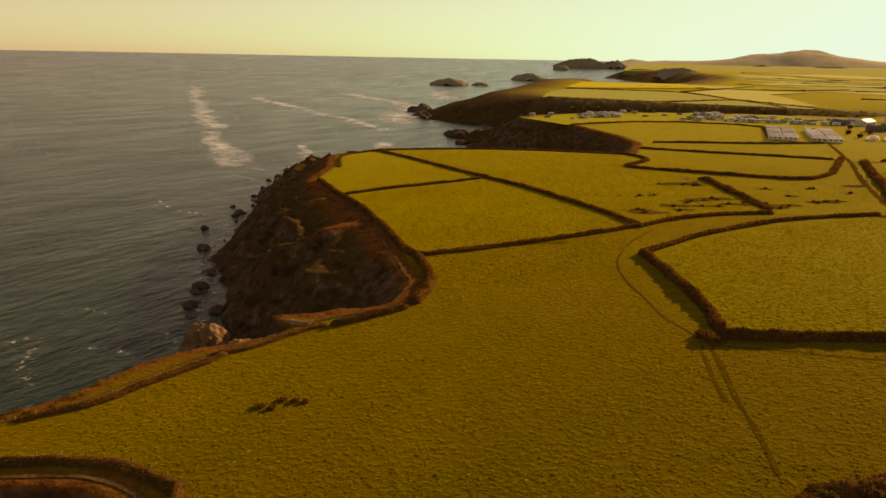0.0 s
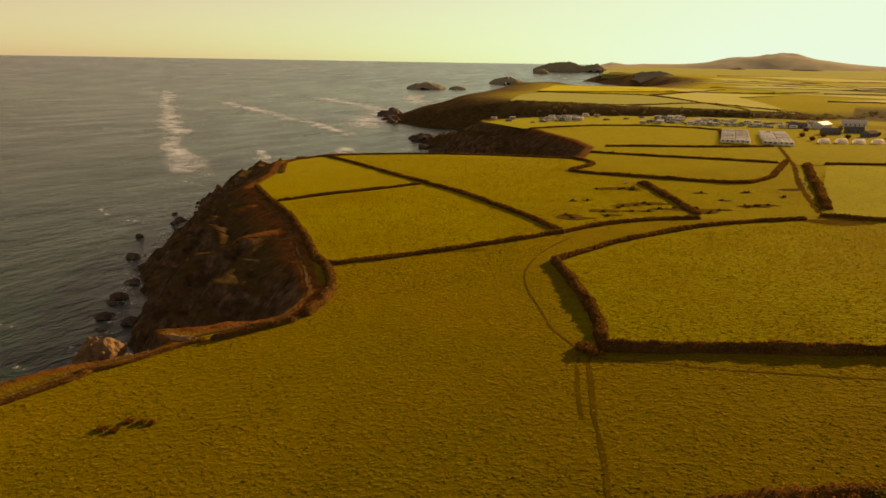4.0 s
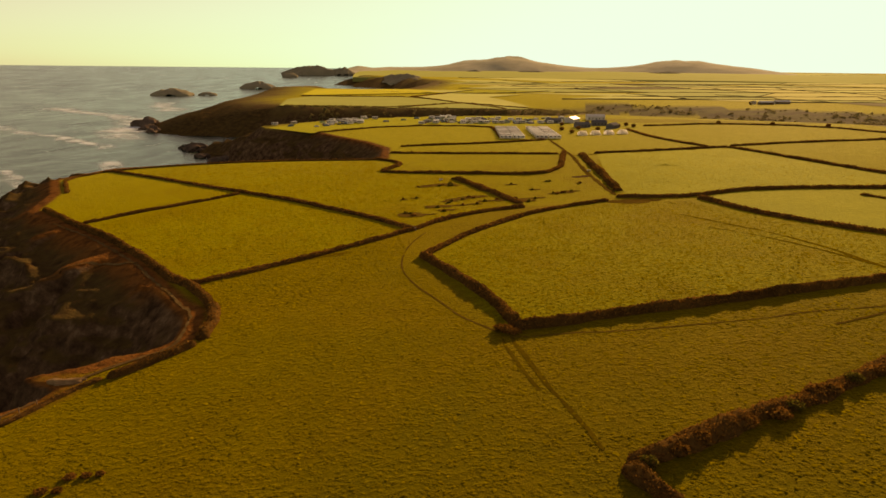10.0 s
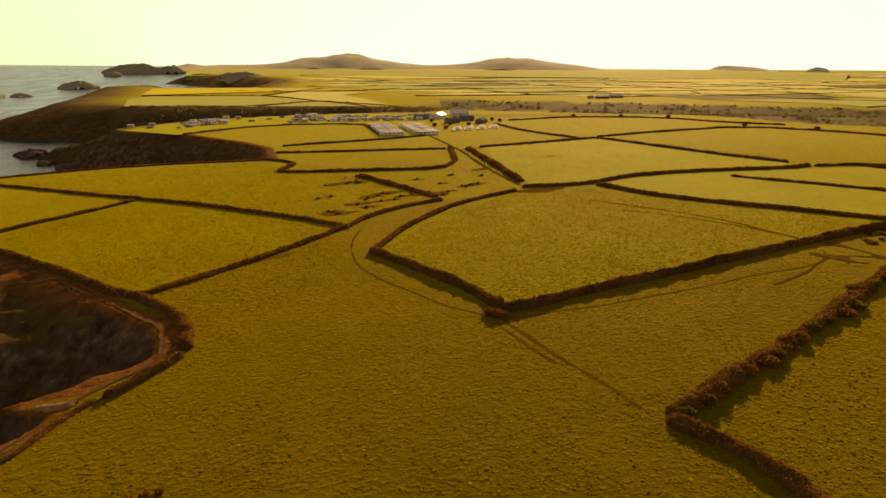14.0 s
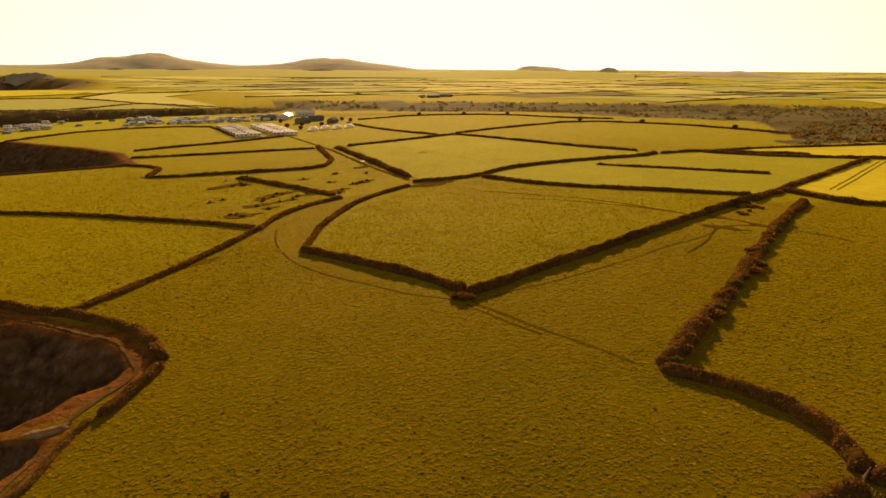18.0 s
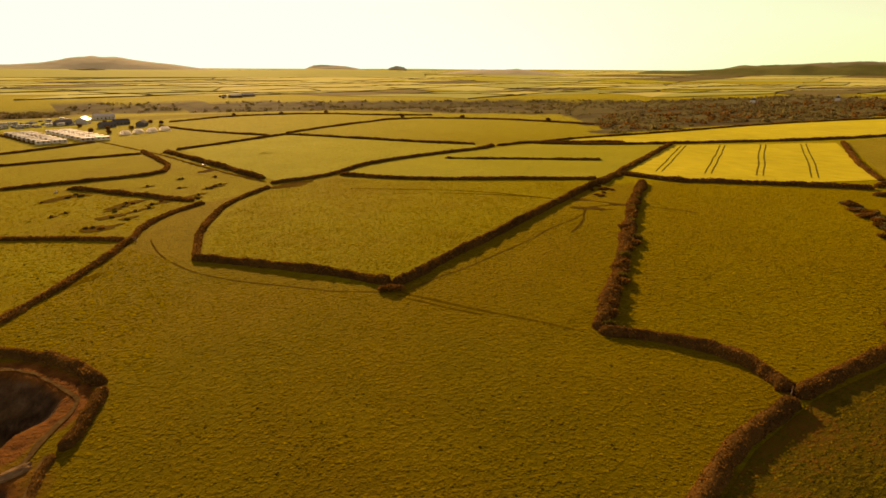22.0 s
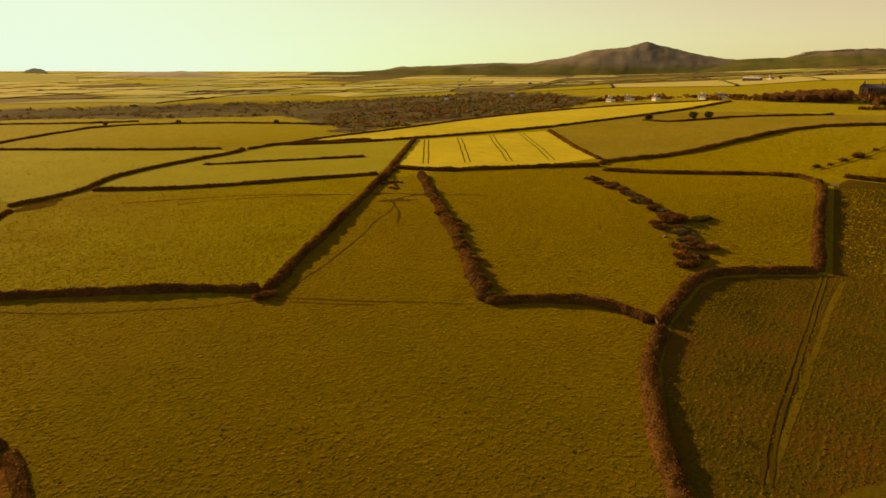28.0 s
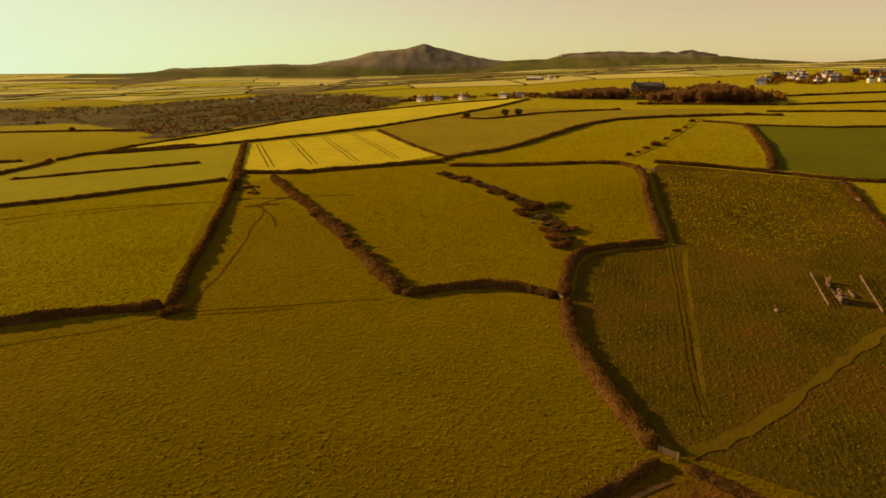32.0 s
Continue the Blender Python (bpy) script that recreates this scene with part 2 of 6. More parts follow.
def ground_material():
    """Grass on the level, heath and bracken outside the coast walls, bare rock where it is steep, scrub in the valleys."""
    m = material("ground_cover", GRASS, 1.1, 0.9, 0.25, tussock=0.85, relief=0.22, patches=0.035, sheen=0.31, gloss=BLADE)
    n, l = m.node_tree.nodes, m.node_tree.links
    b = n["Principled BSDF"]
    b.inputs["Sheen Tint"].default_value = (0.66, 0.52, 0.04, 1)
    grass_out = b.inputs["Base Color"].links[0].from_socket
    where = n.new("ShaderNodeNewGeometry")

    def blend(kind, stops, scale, mask):
        tex = n.new("ShaderNodeTexNoise")
        tex.inputs["Scale"].default_value, tex.inputs["Detail"].default_value = scale, 7
        tex.inputs["Roughness"].default_value = 0.68
        l.new(where.outputs["Position"], tex.inputs["Vector"])
        r = n.new("ShaderNodeValToRGB")
        while len(r.color_ramp.elements) < len(stops):
            r.color_ramp.elements.new(0.5)
        for i, c in enumerate(stops):
            r.color_ramp.elements[i].position, r.color_ramp.elements[i].color = 0.3 + 0.4 * i / (len(stops) - 1), (*c, 1)
        l.new(tex.outputs[0], r.inputs[0])
        bare = n.new("ShaderNodeMath")
        bare.operation = "SUBTRACT"
        bare.inputs[0].default_value = 1.0
        l.new(mask, bare.inputs[1])
        keep = n.new("ShaderNodeMath")
        keep.operation = "MULTIPLY"
        l.new(bare.outputs[0], keep.inputs[0])
        if blend.green is None:
            keep.inputs[1].default_value = 0.31
        else:
            l.new(blend.green, keep.inputs[1])
        if kind != "far":
            blend.green = keep.outputs[0]
        mix = n.new("ShaderNodeMix")
        mix.data_type = "RGBA"
        l.new(mask, mix.inputs[0])
        l.new(blend.last, mix.inputs[6])
        l.new(r.outputs[0], mix.inputs[7])
        blend.last = mix.outputs[2]

    def attribute(name):
        a = n.new("ShaderNodeAttribute")
        a.attribute_name = name
        return a.outputs["Fac"]

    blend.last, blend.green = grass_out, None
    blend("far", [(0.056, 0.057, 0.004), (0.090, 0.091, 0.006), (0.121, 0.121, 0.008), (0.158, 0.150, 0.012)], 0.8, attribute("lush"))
    # broad drifts of browner, poorer grass
    drift, level = n.new("ShaderNodeTexNoise"), n.new("ShaderNodeMapRange")
    drift.inputs["Scale"].default_value, drift.inputs["Detail"].default_value, drift.inputs["Roughness"].default_value = 0.028, 4, 0.6
    l.new(where.outputs["Position"], drift.inputs["Vector"])
    for i, v in enumerate((0.42, 0.66, 0.0, 0.6)):
        level.inputs[1 + i].default_value = v
    l.new(drift.outputs[0], level.inputs[0])
    blend("far", [(0.042, 0.025, 0.003), (0.072, 0.041, 0.004), (0.108, 0.058, 0.007)], 0.9, level.outputs[0])
    # grass goes paler with distance, a touch of haze put into its colour
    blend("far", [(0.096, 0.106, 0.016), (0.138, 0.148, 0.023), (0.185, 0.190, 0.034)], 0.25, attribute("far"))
    # scrub floor of the valleys, its colour lifted to include haze
    blend("scrub", [(0.062, 0.050, 0.026), (0.092, 0.074, 0.037), (0.118, 0.108, 0.040), (0.138, 0.112, 0.051)], 0.03, attribute("scrub"))
    blend("heath", [(0.050, 0.022, 0.008), (0.105, 0.042, 0.012), (0.180, 0.070, 0.020), (0.110, 0.056, 0.015)], 0.22, attribute("heath"))
    # olive-brown cliff cover, darkened further so its colour holds some of the shade
    blend("cliff", [(0.030, 0.018, 0.009), (0.055, 0.034, 0.014), (0.074, 0.050, 0.018), (0.115, 0.058, 0.022)], 0.16, attribute("cliff"))
    sep = n.new("ShaderNodeSeparateXYZ")
    l.new(where.outputs["Normal"], sep.inputs[0])
    steep = n.new("ShaderNodeMapRange")
    for i, v in enumerate((0.90, 0.74, 0.0, 1.0)):
        steep.inputs[1 + i].default_value = v
    l.new(sep.outputs["Z"], steep.inputs[0])
    blend("rock", [(0.032, 0.018, 0.010), (0.070, 0.041, 0.023), (0.130, 0.080, 0.046), (0.23, 0.155, 0.098)], 0.22, steep.outputs[0])
    crack, cut = n.new("ShaderNodeTexNoise"), n.new("ShaderNodeMath")
    crack.inputs["Scale"].default_value, crack.inputs["Detail"].default_value, crack.inputs["Roughness"].default_value = 0.33, 7, 0.7
    l.new(where.outputs["Position"], crack.inputs["Vector"])
    cut.operation = "MULTIPLY"
    l.new(crack.outputs[0], cut.inputs[0])
    l.new(steep.outputs[0], cut.inputs[1])
    rugged = n.new("ShaderNodeBump")
    rugged.inputs["Strength"].default_value, rugged.inputs["Distance"].default_value = 1.0, 2.2
    l.new(cut.outputs[0], rugged.inputs["Height"])
    l.new(b.inputs["Normal"].links[0].from_socket, rugged.inputs["Normal"])
    l.new(rugged.outputs[0], b.inputs["Normal"])
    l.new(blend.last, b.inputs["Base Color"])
    l.new(blend.green, b.inputs["Sheen Weight"])
    return m


ground_cover = ground_material()


def water_material():
    m = bpy.data.materials.new("sea_water")
    m.use_nodes = True
    n, l = m.node_tree.nodes, m.node_tree.links
    b = n["Principled BSDF"]
    b.inputs["Roughness"].default_value, b.inputs["IOR"].default_value = 0.17, 1.18
    where = n.new("ShaderNodeNewGeometry")
    tex = n.new("ShaderNodeTexNoise")
    tex.inputs["Scale"].default_value, tex.inputs["Detail"].default_value = 0.012, 4
    l.new(where.outputs["Position"], tex.inputs["Vector"])
    r = n.new("ShaderNodeValToRGB")
    r.color_ramp.elements[0].position, r.color_ramp.elements[0].color = 0.35, (0.005, 0.020, 0.015, 1)
    r.color_ramp.elements[1].position, r.color_ramp.elements[1].color = 0.68, (0.013, 0.036, 0.027, 1)
    l.new(tex.outputs[0], r.inputs[0])
    l.new(r.outputs[0], b.inputs["Base Color"])
    band, drift, calm = n.new("ShaderNodeTexNoise"), n.new("ShaderNodeMapping"), n.new("ShaderNodeMapRange")
    drift.inputs["Rotation"].default_value[2], drift.inputs["Scale"].default_value = -0.5, (1.0, 0.22, 1.0)
    band.inputs["Scale"].default_value, band.inputs["Detail"].default_value, band.inputs["Roughness"].default_value = 0.03, 6, 0.66
    for i, v in enumerate((0.38, 0.68, 0.16, 0.29)):
        calm.inputs[1 + i].default_value = v
    l.new(where.outputs["Position"], drift.inputs["Vector"])
    l.new(drift.outputs[0], band.inputs["Vector"])
    l.new(band.outputs[0], calm.inputs[0])
    l.new(calm.outputs[0], b.inputs["Roughness"])
    last = None
    for scale, height, stretch in ((0.05, 1.8, 0.5), (0.22, 1.0, 0.4), (0.9, 0.40, 0.5)):
        mapping = n.new("ShaderNodeMapping")
        mapping.inputs["Rotation"].default_value[2] = 0.6
        mapping.inputs["Scale"].default_value = (1.0, stretch, 1.0)
        l.new(where.outputs["Position"], mapping.inputs["Vector"])
        wave = n.new("ShaderNodeTexNoise")
        wave.inputs["Scale"].default_value, wave.inputs["Detail"].default_value = scale, 3
        l.new(mapping.outputs[0], wave.inputs["Vector"])
        bump = n.new("ShaderNodeBump")
        bump.inputs["Strength"].default_value, bump.inputs["Distance"].default_value = 0.8, height
        l.new(wave.outputs[0], bump.inputs["Height"])
        if last:
            l.new(last.outputs[0], bump.inputs["Normal"])
        last = bump
    l.new(last.outputs[0], b.inputs["Normal"])
    return m


sea_water = water_material()


def foam_material(name, amount, scale, start=0.50, tone=(0.75, 0.75, 0.72)):
    """White water, broken up by noise so that the sea shows through."""
    m = bpy.data.materials.new(name)
    m.use_nodes = True
    n, l = m.node_tree.nodes, m.node_tree.links
    b = n["Principled BSDF"]
    b.inputs["Base Color"].default_value, b.inputs["Roughness"].default_value = (*tone, 1), 0.7
    where = n.new("ShaderNodeNewGeometry")
    tex = n.new("ShaderNodeTexNoise")
    tex.inputs["Scale"].default_value, tex.inputs["Detail"].default_value, tex.inputs["Roughness"].default_value = scale, 6, 0.7
    l.new(where.outputs["Position"], tex.inputs["Vector"])
    edge = n.new("ShaderNodeAttribute")
    edge.attribute_name = "edge"
    mul = n.new("ShaderNodeMath")
    mul.operation = "MULTIPLY"
    rng = n.new("ShaderNodeMapRange")
    for i, v in enumerate((start, start + 0.2, 0.0, amount)):
        rng.inputs[1 + i].default_value = v
    l.new(tex.outputs[0], rng.inputs[0])
    l.new(rng.outputs[0], mul.inputs[0])
    l.new(edge.outputs["Fac"], mul.inputs[1])
    l.new(mul.outputs[0], b.inputs["Alpha"])
    return m


surf_foam = foam_material("surf_foam", 0.9, 0.5, 0.53)
slick_foam = foam_material("slick_foam", 0.85, 0.030, 0.38, (0.58, 0.70, 0.78))


# ---- noise and the lie of the land ----
def lattice(ix, iy, seed):
    h = (ix.astype(np.int64) * 374761393 + iy.astype(np.int64) * 668265263 + seed * 974634777) & 0x7FFFFFFF
    h = ((h ^ (h >> 13)) * 1274126177) & 0x7FFFFFFF
    return ((h ^ (h >> 16)) & 0xFFFF) / 65535.0


def smooth_noise(x, y, seed=0):
    x, y = np.asarray(x, float), np.asarray(y, float)
    ix, iy = np.floor(x), np.floor(y)
    fx, fy = x - ix, y - iy
    fx, fy = fx * fx * (3 - 2 * fx), fy * fy * (3 - 2 * fy)
    a, b = lattice(ix, iy, seed), lattice(ix + 1, iy, seed)
    c, d = lattice(ix, iy + 1, seed), lattice(ix + 1, iy + 1, seed)
    return (a * (1 - fx) + b * fx) * (1 - fy) + (c * (1 - fx) + d * fx) * fy


def rough_noise(x, y, seed=0, octaves=4):
    total, size = 0.0, 0.5
    for o in range(octaves):
        total = total + size * (smooth_noise(x * 2 ** o, y * 2 ** o, seed + o * 17) - 0.5)
        size *= 0.55
    return total


def ramp(v, a, b):
    k = np.clip((v - a) / (b - a), 0, 1)
    return k * k * (3 - 2 * k)


SEA = -33.0
MIDDLE = (-50.0, -120.0)


def far_rise(x, y, most):
    d = np.hypot(x - MIDDLE[0], y - MIDDLE[1])
    return most * np.clip((d - 2300) / 2600, 0, 1.1)


def knoll(x, y, cx, cy, h, s):
    return h * np.exp(-((x - cx) ** 2 + (y - cy) ** 2) / (2 * s * s))


def plateau(x, y):
    """Height of the fields: a plain that falls to the coast and rises inland."""
    x, y = np.asarray(x, float), np.asarray(y, float)
    u, v = 6 * np.tanh(x / 600), 6 * np.tanh(y / 600)
    z = -0.307 + 6.313 * u + 1.77 * v + 0.167 * u * u - 1.148 * u * v - 0.237 * v * v
    z = z + knoll(x, y, 80, -122, -3.2, 32) + knoll(x, y, 172, -118, 3, 35) + knoll(x, y, 90, 18, 2, 45) + knoll(x, y, 33, 164, -2, 45)
    d = np.hypot(x - MIDDLE[0], y - MIDDLE[1])
    z = z + 0.5 * rough_noise(x / 60, y / 60, 3, 3) + ramp(d, 700, 1500) * 9 * rough_noise(x / 700, y / 700, 5, 3)
    valley = np.exp(-(((y - (800 - 0.62 * (x - 150))) / 95) ** 2)) * ramp(x, -200, 60) * (1 - ramp(x, 650, 1000))
    return z - 12 * valley + far_rise(x, y, 27)


# Top of the cliffs, from the south round both coves and the headlands to the far north.
EDGE_NEAR = [(5300, -2200), (500, -560), (120, -340), (-40, -270), (-110, -215), (-95, -165), (-64, -141), (-53, -123), (-47, -111),
             (-54, -102), (-60, -93), (-70, -93), (-79, -97), (-90, -103), (-108, -106), (-115, -96), (-108, -87), (-103, -80), (-102, -71),
             (-102, -59), (-98, -50), (-92, -43), (-88, -38), (-86, -33),
             (-86, -31), (-89, -29.5), (-94, -28.5), (-97, -26.5), (-91, -23), (-87, -20), (-83, -15), (-78.5, -14), (-75.5, -10), (-74.5, -6), (-77, 2),
             (-81, 10), (-87, 14.5), (-94, 22), (-107, 35), (-125, 53), (-160, 82), (-187, 101), (-219, 124), (-236, 160), (-264, 196), (-252, 235), (-210, 256), (-168, 271), (-121, 277)]
EDGE_FAR = [(-99, 280), (-110, 330), (-136, 369), (-171, 405), (-196, 433), (-252, 459), (-264, 478), (-240, 520), (-205, 575), (-150, 612), (-55, 655),
            (20, 668), (20, 700), (-75, 742), (-167, 716), (-251, 722), (-340, 735), (-420, 765), (-480, 860), (-500, 1000), (-590, 1300),
            (-640, 1430), (-585, 1490), (-490, 1445), (-400, 1370), (-335, 1470), (-350, 1800), (-400, 2150), (-560, 2420), (-720, 2560), (-800, 2640), (-830, 2720),
            (-720, 2900), (-580, 3250), (-500, 3600), (-100, 5300)]
SHORE_NEAR = [(5300, -2400), (480, -620), (60, -390), (-120, -300), (-190, -220), (-150, -172), (-105, -150), (-80, -128), (-70, -112),
              (-80, -104), (-100, -114), (-128, -116), (-132, -96), (-120, -82), (-113, -68), (-112, -55), (-105, -44), (-96, -37), (-104, -34), (-113, -28), (-103, -19), (-98, -11),
              (-104, -3), (-122, 0), (-147, 2), (-167, 17), (-188, 38), (-224, 73), (-255, 113), (-298, 178), (-338, 248), (-348, 262)]
SHORE_FAR = [(-300, 266), (-240, 268), (-190, 292), (-150, 306), (-170, 345), (-230, 400), (-289, 452), (-312, 476), (-370, 540), (-358, 562),
             (-300, 580), (-240, 606), (-190, 640), (-120, 668), (-60, 690), (-120, 700), (-220, 690), (-330, 680), (-457, 681), (-520, 715),
             (-570, 790), (-575, 900), (-606, 1016), (-690, 1300), (-715, 1450), (-630, 1560), (-480, 1520), (-410, 1450), (-385, 1560), (-400, 1820), (-455, 2110), (-610, 2380), (-760, 2510), (-860, 2610), (-900, 2730),
             (-780, 2930), (-650, 3270), (-600, 3600), (-200, 5300)]
BACK = [(5300, 5300)]


def inside(x, y, ring):
    hit = np.zeros(np.shape(x), bool)
    for (ax, ay), (bx, by) in zip(ring, ring[1:] + ring[:1]):
        with np.errstate(divide="ignore", invalid="ignore"):
            hit ^= ((ay > y) != (by > y)) & (x < (bx - ax) * (y - ay) / (by - ay + 1e-12) + ax)
    return hit


def away(x, y, line):
    best = np.full(np.shape(x), 1e9)
    for (ax, ay), (bx, by) in zip(line, line[1:]):
        dx, dy = bx - ax, by - ay
        k = np.clip(((x - ax) * dx + (y - ay) * dy) / (dx * dx + dy * dy), 0, 1)
        best = np.minimum(best, (x - ax - k * dx) ** 2 + (y - ay - k * dy) ** 2)
    return np.sqrt(best)


EDGE, SHORE = EDGE_NEAR + EDGE_FAR, SHORE_NEAR + SHORE_FAR


SPURS = [[(-138, 62, -4), (-146, 44, -9), (-155, 38, -12.5), (-148, 22, -18)], [(-105, 33, -5.5), (-116, 20, -14), (-126, 10, -24)], [(-180, 96, -6), (-194, 74, -14), (-206, 62, -24)], [(-235, 160, -9), (-262, 150, -16), (-280, 148, -26)]]


def spur_height(x, y):
    """Rock ribs that run down the cliff to the sea."""
    best = np.full(np.shape(x), -1e9)
    for line in SPURS:
        for (ax, ay, az), (bx, by, bz) in zip(line, line[1:]):
            dx, dy = bx - ax, by - ay
            k = np.clip(((x - ax) * dx + (y - ay) * dy) / (dx * dx + dy * dy), 0, 1)
            d = np.hypot(x - ax - k * dx, y - ay - k * dy)
            best = np.maximum(best, az + (bz - az) * k - 1.15 * np.maximum(d - 2.0, 0))
    return best + 3.0 * rough_noise(x / 7, y / 7, 47, 3)


def land(x, y):
    """Height of the ground and how far it is heath, fields, cliff foot and sea bed."""
    x, y = np.asarray(x, float), np.asarray(y, float)
    top = plateau(x, y)
    wx, wy = x + 15 * rough_noise(x / 20, y / 20, 21), y + 15 * rough_noise(x / 20, y / 20, 22)
    on_top, dry = inside(x, y, EDGE + BACK), inside(wx, wy, SHORE + BACK)
    de, ds = away(x, y, EDGE), away(wx, wy, SHORE)
    k = np.where(dry, de / (de + ds + 1e-6), 1.0)
    bend = np.where(y > 270, 0.35, 0.62)
    drop = np.where(y > 270, 0.30, 0.42)
    fall = np.where(k < bend, drop * (k / bend), drop + (1 - drop) * np.clip((k - bend) / (1 - bend), 0, 1) ** 1.3)
    ridge = 1 - np.abs(2 * smooth_noise(x / 26 + y / 60, y / 26 - x / 60, 33) - 1)
    gully = 1 - np.abs(2 * smooth_noise(x / 11 - y / 40, y / 11 + x / 40, 35) - 1)
    crag = (ridge - 0.6) * 10 + (gully - 0.5) * 5 + rough_noise(x / 30, y / 30, 31, 5) * 12 + np.abs(rough_noise(x / 9, y / 9, 37, 4)) * 7 - 1.4
    step = 3.4
    ledge = rough_noise(x / 16, y / 16, 43, 3) * 4
    crag = crag + 4.0 * rough_noise(x / 4.5, y / 4.5, 39, 3) * np.clip(k * 1.6, 0, 1)
    sea = SEA + far_rise(x, y, 58)
    cliff = top + (sea - top) * fall + crag * np.clip(3.2 * k * (1 - k), 0, 1) * np.clip(de / 22, 0, 1) * np.clip(k * 2.2, 0.25, 1)
    cliff = cliff + (5.0 * rough_noise(x / 6, y / 6, 45, 4) + 3.0 * np.abs(rough_noise(x / 11, y / 11, 46, 3))) * np.clip(k * 2.5 - 0.3, 0, 1) * np.clip((1 - k) * 5, 0, 1) * (y < 270)
    cliff = np.maximum(cliff, np.minimum(spur_height(x, y), top - 0.3))
    shelf = cliff + ledge
    cliff = cliff + np.where(k > 0.3, 0.55, 0.0) * (np.floor(shelf / step) * step + step * ramp(shelf / step % 1, 0.55, 1.0) - shelf)
    bed = sea - 1.5 - np.minimum(ds, 60) * 0.25
    z = np.where(on_top, top, np.where(dry, cliff, bed))
    return z, np.where(on_top, np.clip(np.where(y > 430, np.where(y > 700, 1.25 - de / 70.0, 0.6 - de / 40.0), np.where((y < -24) & (x < -78), 1.2 - de / 6.0, np.where((x < -60) & (y > -25), (5.6 - de) * 0.9, np.where((x < -40) & (y < -78), 1.2 - de / 8.0, 1.2 - de / 3.5)))) + 0.6 * rough_noise(x / 4, y / 4, 61), 0, 1), 1.0)


def spaced(pieces, end):
    """Grid lines: pieces of (from, to, step), then wider and wider out to the horizon."""
    near = []
    for lo, hi, step in pieces:
        near += list(np.arange(lo, hi - step * 0.3, step))
    near.append(pieces[-1][1])
    out, left = [], []
    v, s = near[-1], pieces[-1][2]
    while v < end:
        s = min(s * 1.13, 130)
        v += s
        out.append(v)
    v, s = near[0], pieces[0][2]
    while v > -end:
        s = min(s * 1.13, 130)
        v -= s
        left.append(v)
    return np.array(left[::-1] + near + out)


def sheet(name, verts, faces, mat, parent=None, label="", smooth=True):
    me = bpy.data.meshes.new(name)
    me.from_pydata(np.asarray(verts, float).tolist(), [], np.asarray(faces).tolist() if not isinstance(faces, list) else faces)
    me.materials.append(mat)
    if smooth:
        me.polygons.foreach_set("use_smooth", [True] * len(me.polygons))
    me.update()
    ob = new(name, me)
    ob.parent = parent
    if label:
        ob["label"] = label
    return ob


def grid_faces(rows, cols, start=0):
    i = np.arange((rows - 1) * (cols - 1))
    a = start + (i // (cols - 1)) * cols + i % (cols - 1)
    return np.stack([a, a + 1, a + cols + 1, a + cols], 1)


def attribute(ob, name, values):
    ob.data.attributes.new(name, "FLOAT", "POINT").data.foreach_set("value", np.asarray(values, np.float32))


MOOR = [(256, 154), (297, 206), (364, 251), (430, 262), (495, 240), (560, 195), (610, 130), (500, 60), (440, 60), (380, 118), (330, 140), (290, 142)]
VALLEY = [(20, 700), (95, 870), (208, 790), (265, 700), (293, 549), (311, 430), (338, 350), (352, 290), (330, 235), (297, 206), (256, 160), (309, 130), (372, 92), (462, 60), (520, 70), (600, 110), (700, 200), (800, 330), (800, 440), (712, 520), (640, 600), (530, 690), (400, 785), (300, 860), (180, 930), (70, 975), (-20, 900), (-40, 760)]
gx, gy = spaced([(-355, -60, 1.3), (-60, 320, 2.6)], 5000), spaced([(-215, -130, 2.6), (-130, 275, 1.3), (275, 500, 2.6)], 5000)
X, Y = np.meshgrid(gx, gy)
Z, heath = land(X, Y)
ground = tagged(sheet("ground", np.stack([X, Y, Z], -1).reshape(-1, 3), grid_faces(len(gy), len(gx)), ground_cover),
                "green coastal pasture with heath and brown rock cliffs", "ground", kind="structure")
in_valley = inside(X + 40 * rough_noise(X / 60, Y / 60, 51), Y + 40 * rough_noise(X / 60, Y / 60, 52), VALLEY) | ((Y > 725 + 40 * rough_noise(X / 60, Y / 60, 51)) & (Y < 790) & (X > -330) & (X < 40))
in_moor = inside(X + 60 * rough_noise(X / 50, Y / 50, 53), Y + 60 * rough_noise(X / 50, Y / 50, 54), MOOR)
attribute(ground, "heath", np.where(Y > 430, 0.3 * heath, heath).ravel())
# the darkened cliff colour begins just under the brow, where faces turn from the sun
attribute(ground, "cliff", np.where(inside(X, Y, EDGE + BACK), 0.0, np.clip((plateau(X, Y) - Z - 0.8 + 3 * rough_noise(X / 8, Y / 8, 63)) / 2.5, 0, 1)).ravel())
attribute(ground, "scrub", np.maximum((in_valley | in_moor).astype(float), np.where(Y > 430, heath, 0.0)).ravel())
PASTURE = [(-74, 2), (-93, 31), (-78, 46), (-61, 66), (-42, 93), (-34, 109), (-22, 126), (-3, 139), (31, 155), (12, 139), (-7, 113), (-25, 75), (-30, 60), (-11, 24), (1, 0), (31, 14), (65, 28), (103, 42), (139, 38), (120, 21), (84, -5), (55, -27), (21, -50), (31, -75), (27, -90), (4, -92), (-35, -106), (-55, -87), (-100, -92), (-100, -40)]
GRAZED = [(139, 34), (84, -5), (55, -27), (21, -50), (31, -75), (27, -90), (57, -91), (78, -106), (84, -120), (168, -120), (181, -110), (178, -40), (188, -31), (164, 12), (151, 29)]
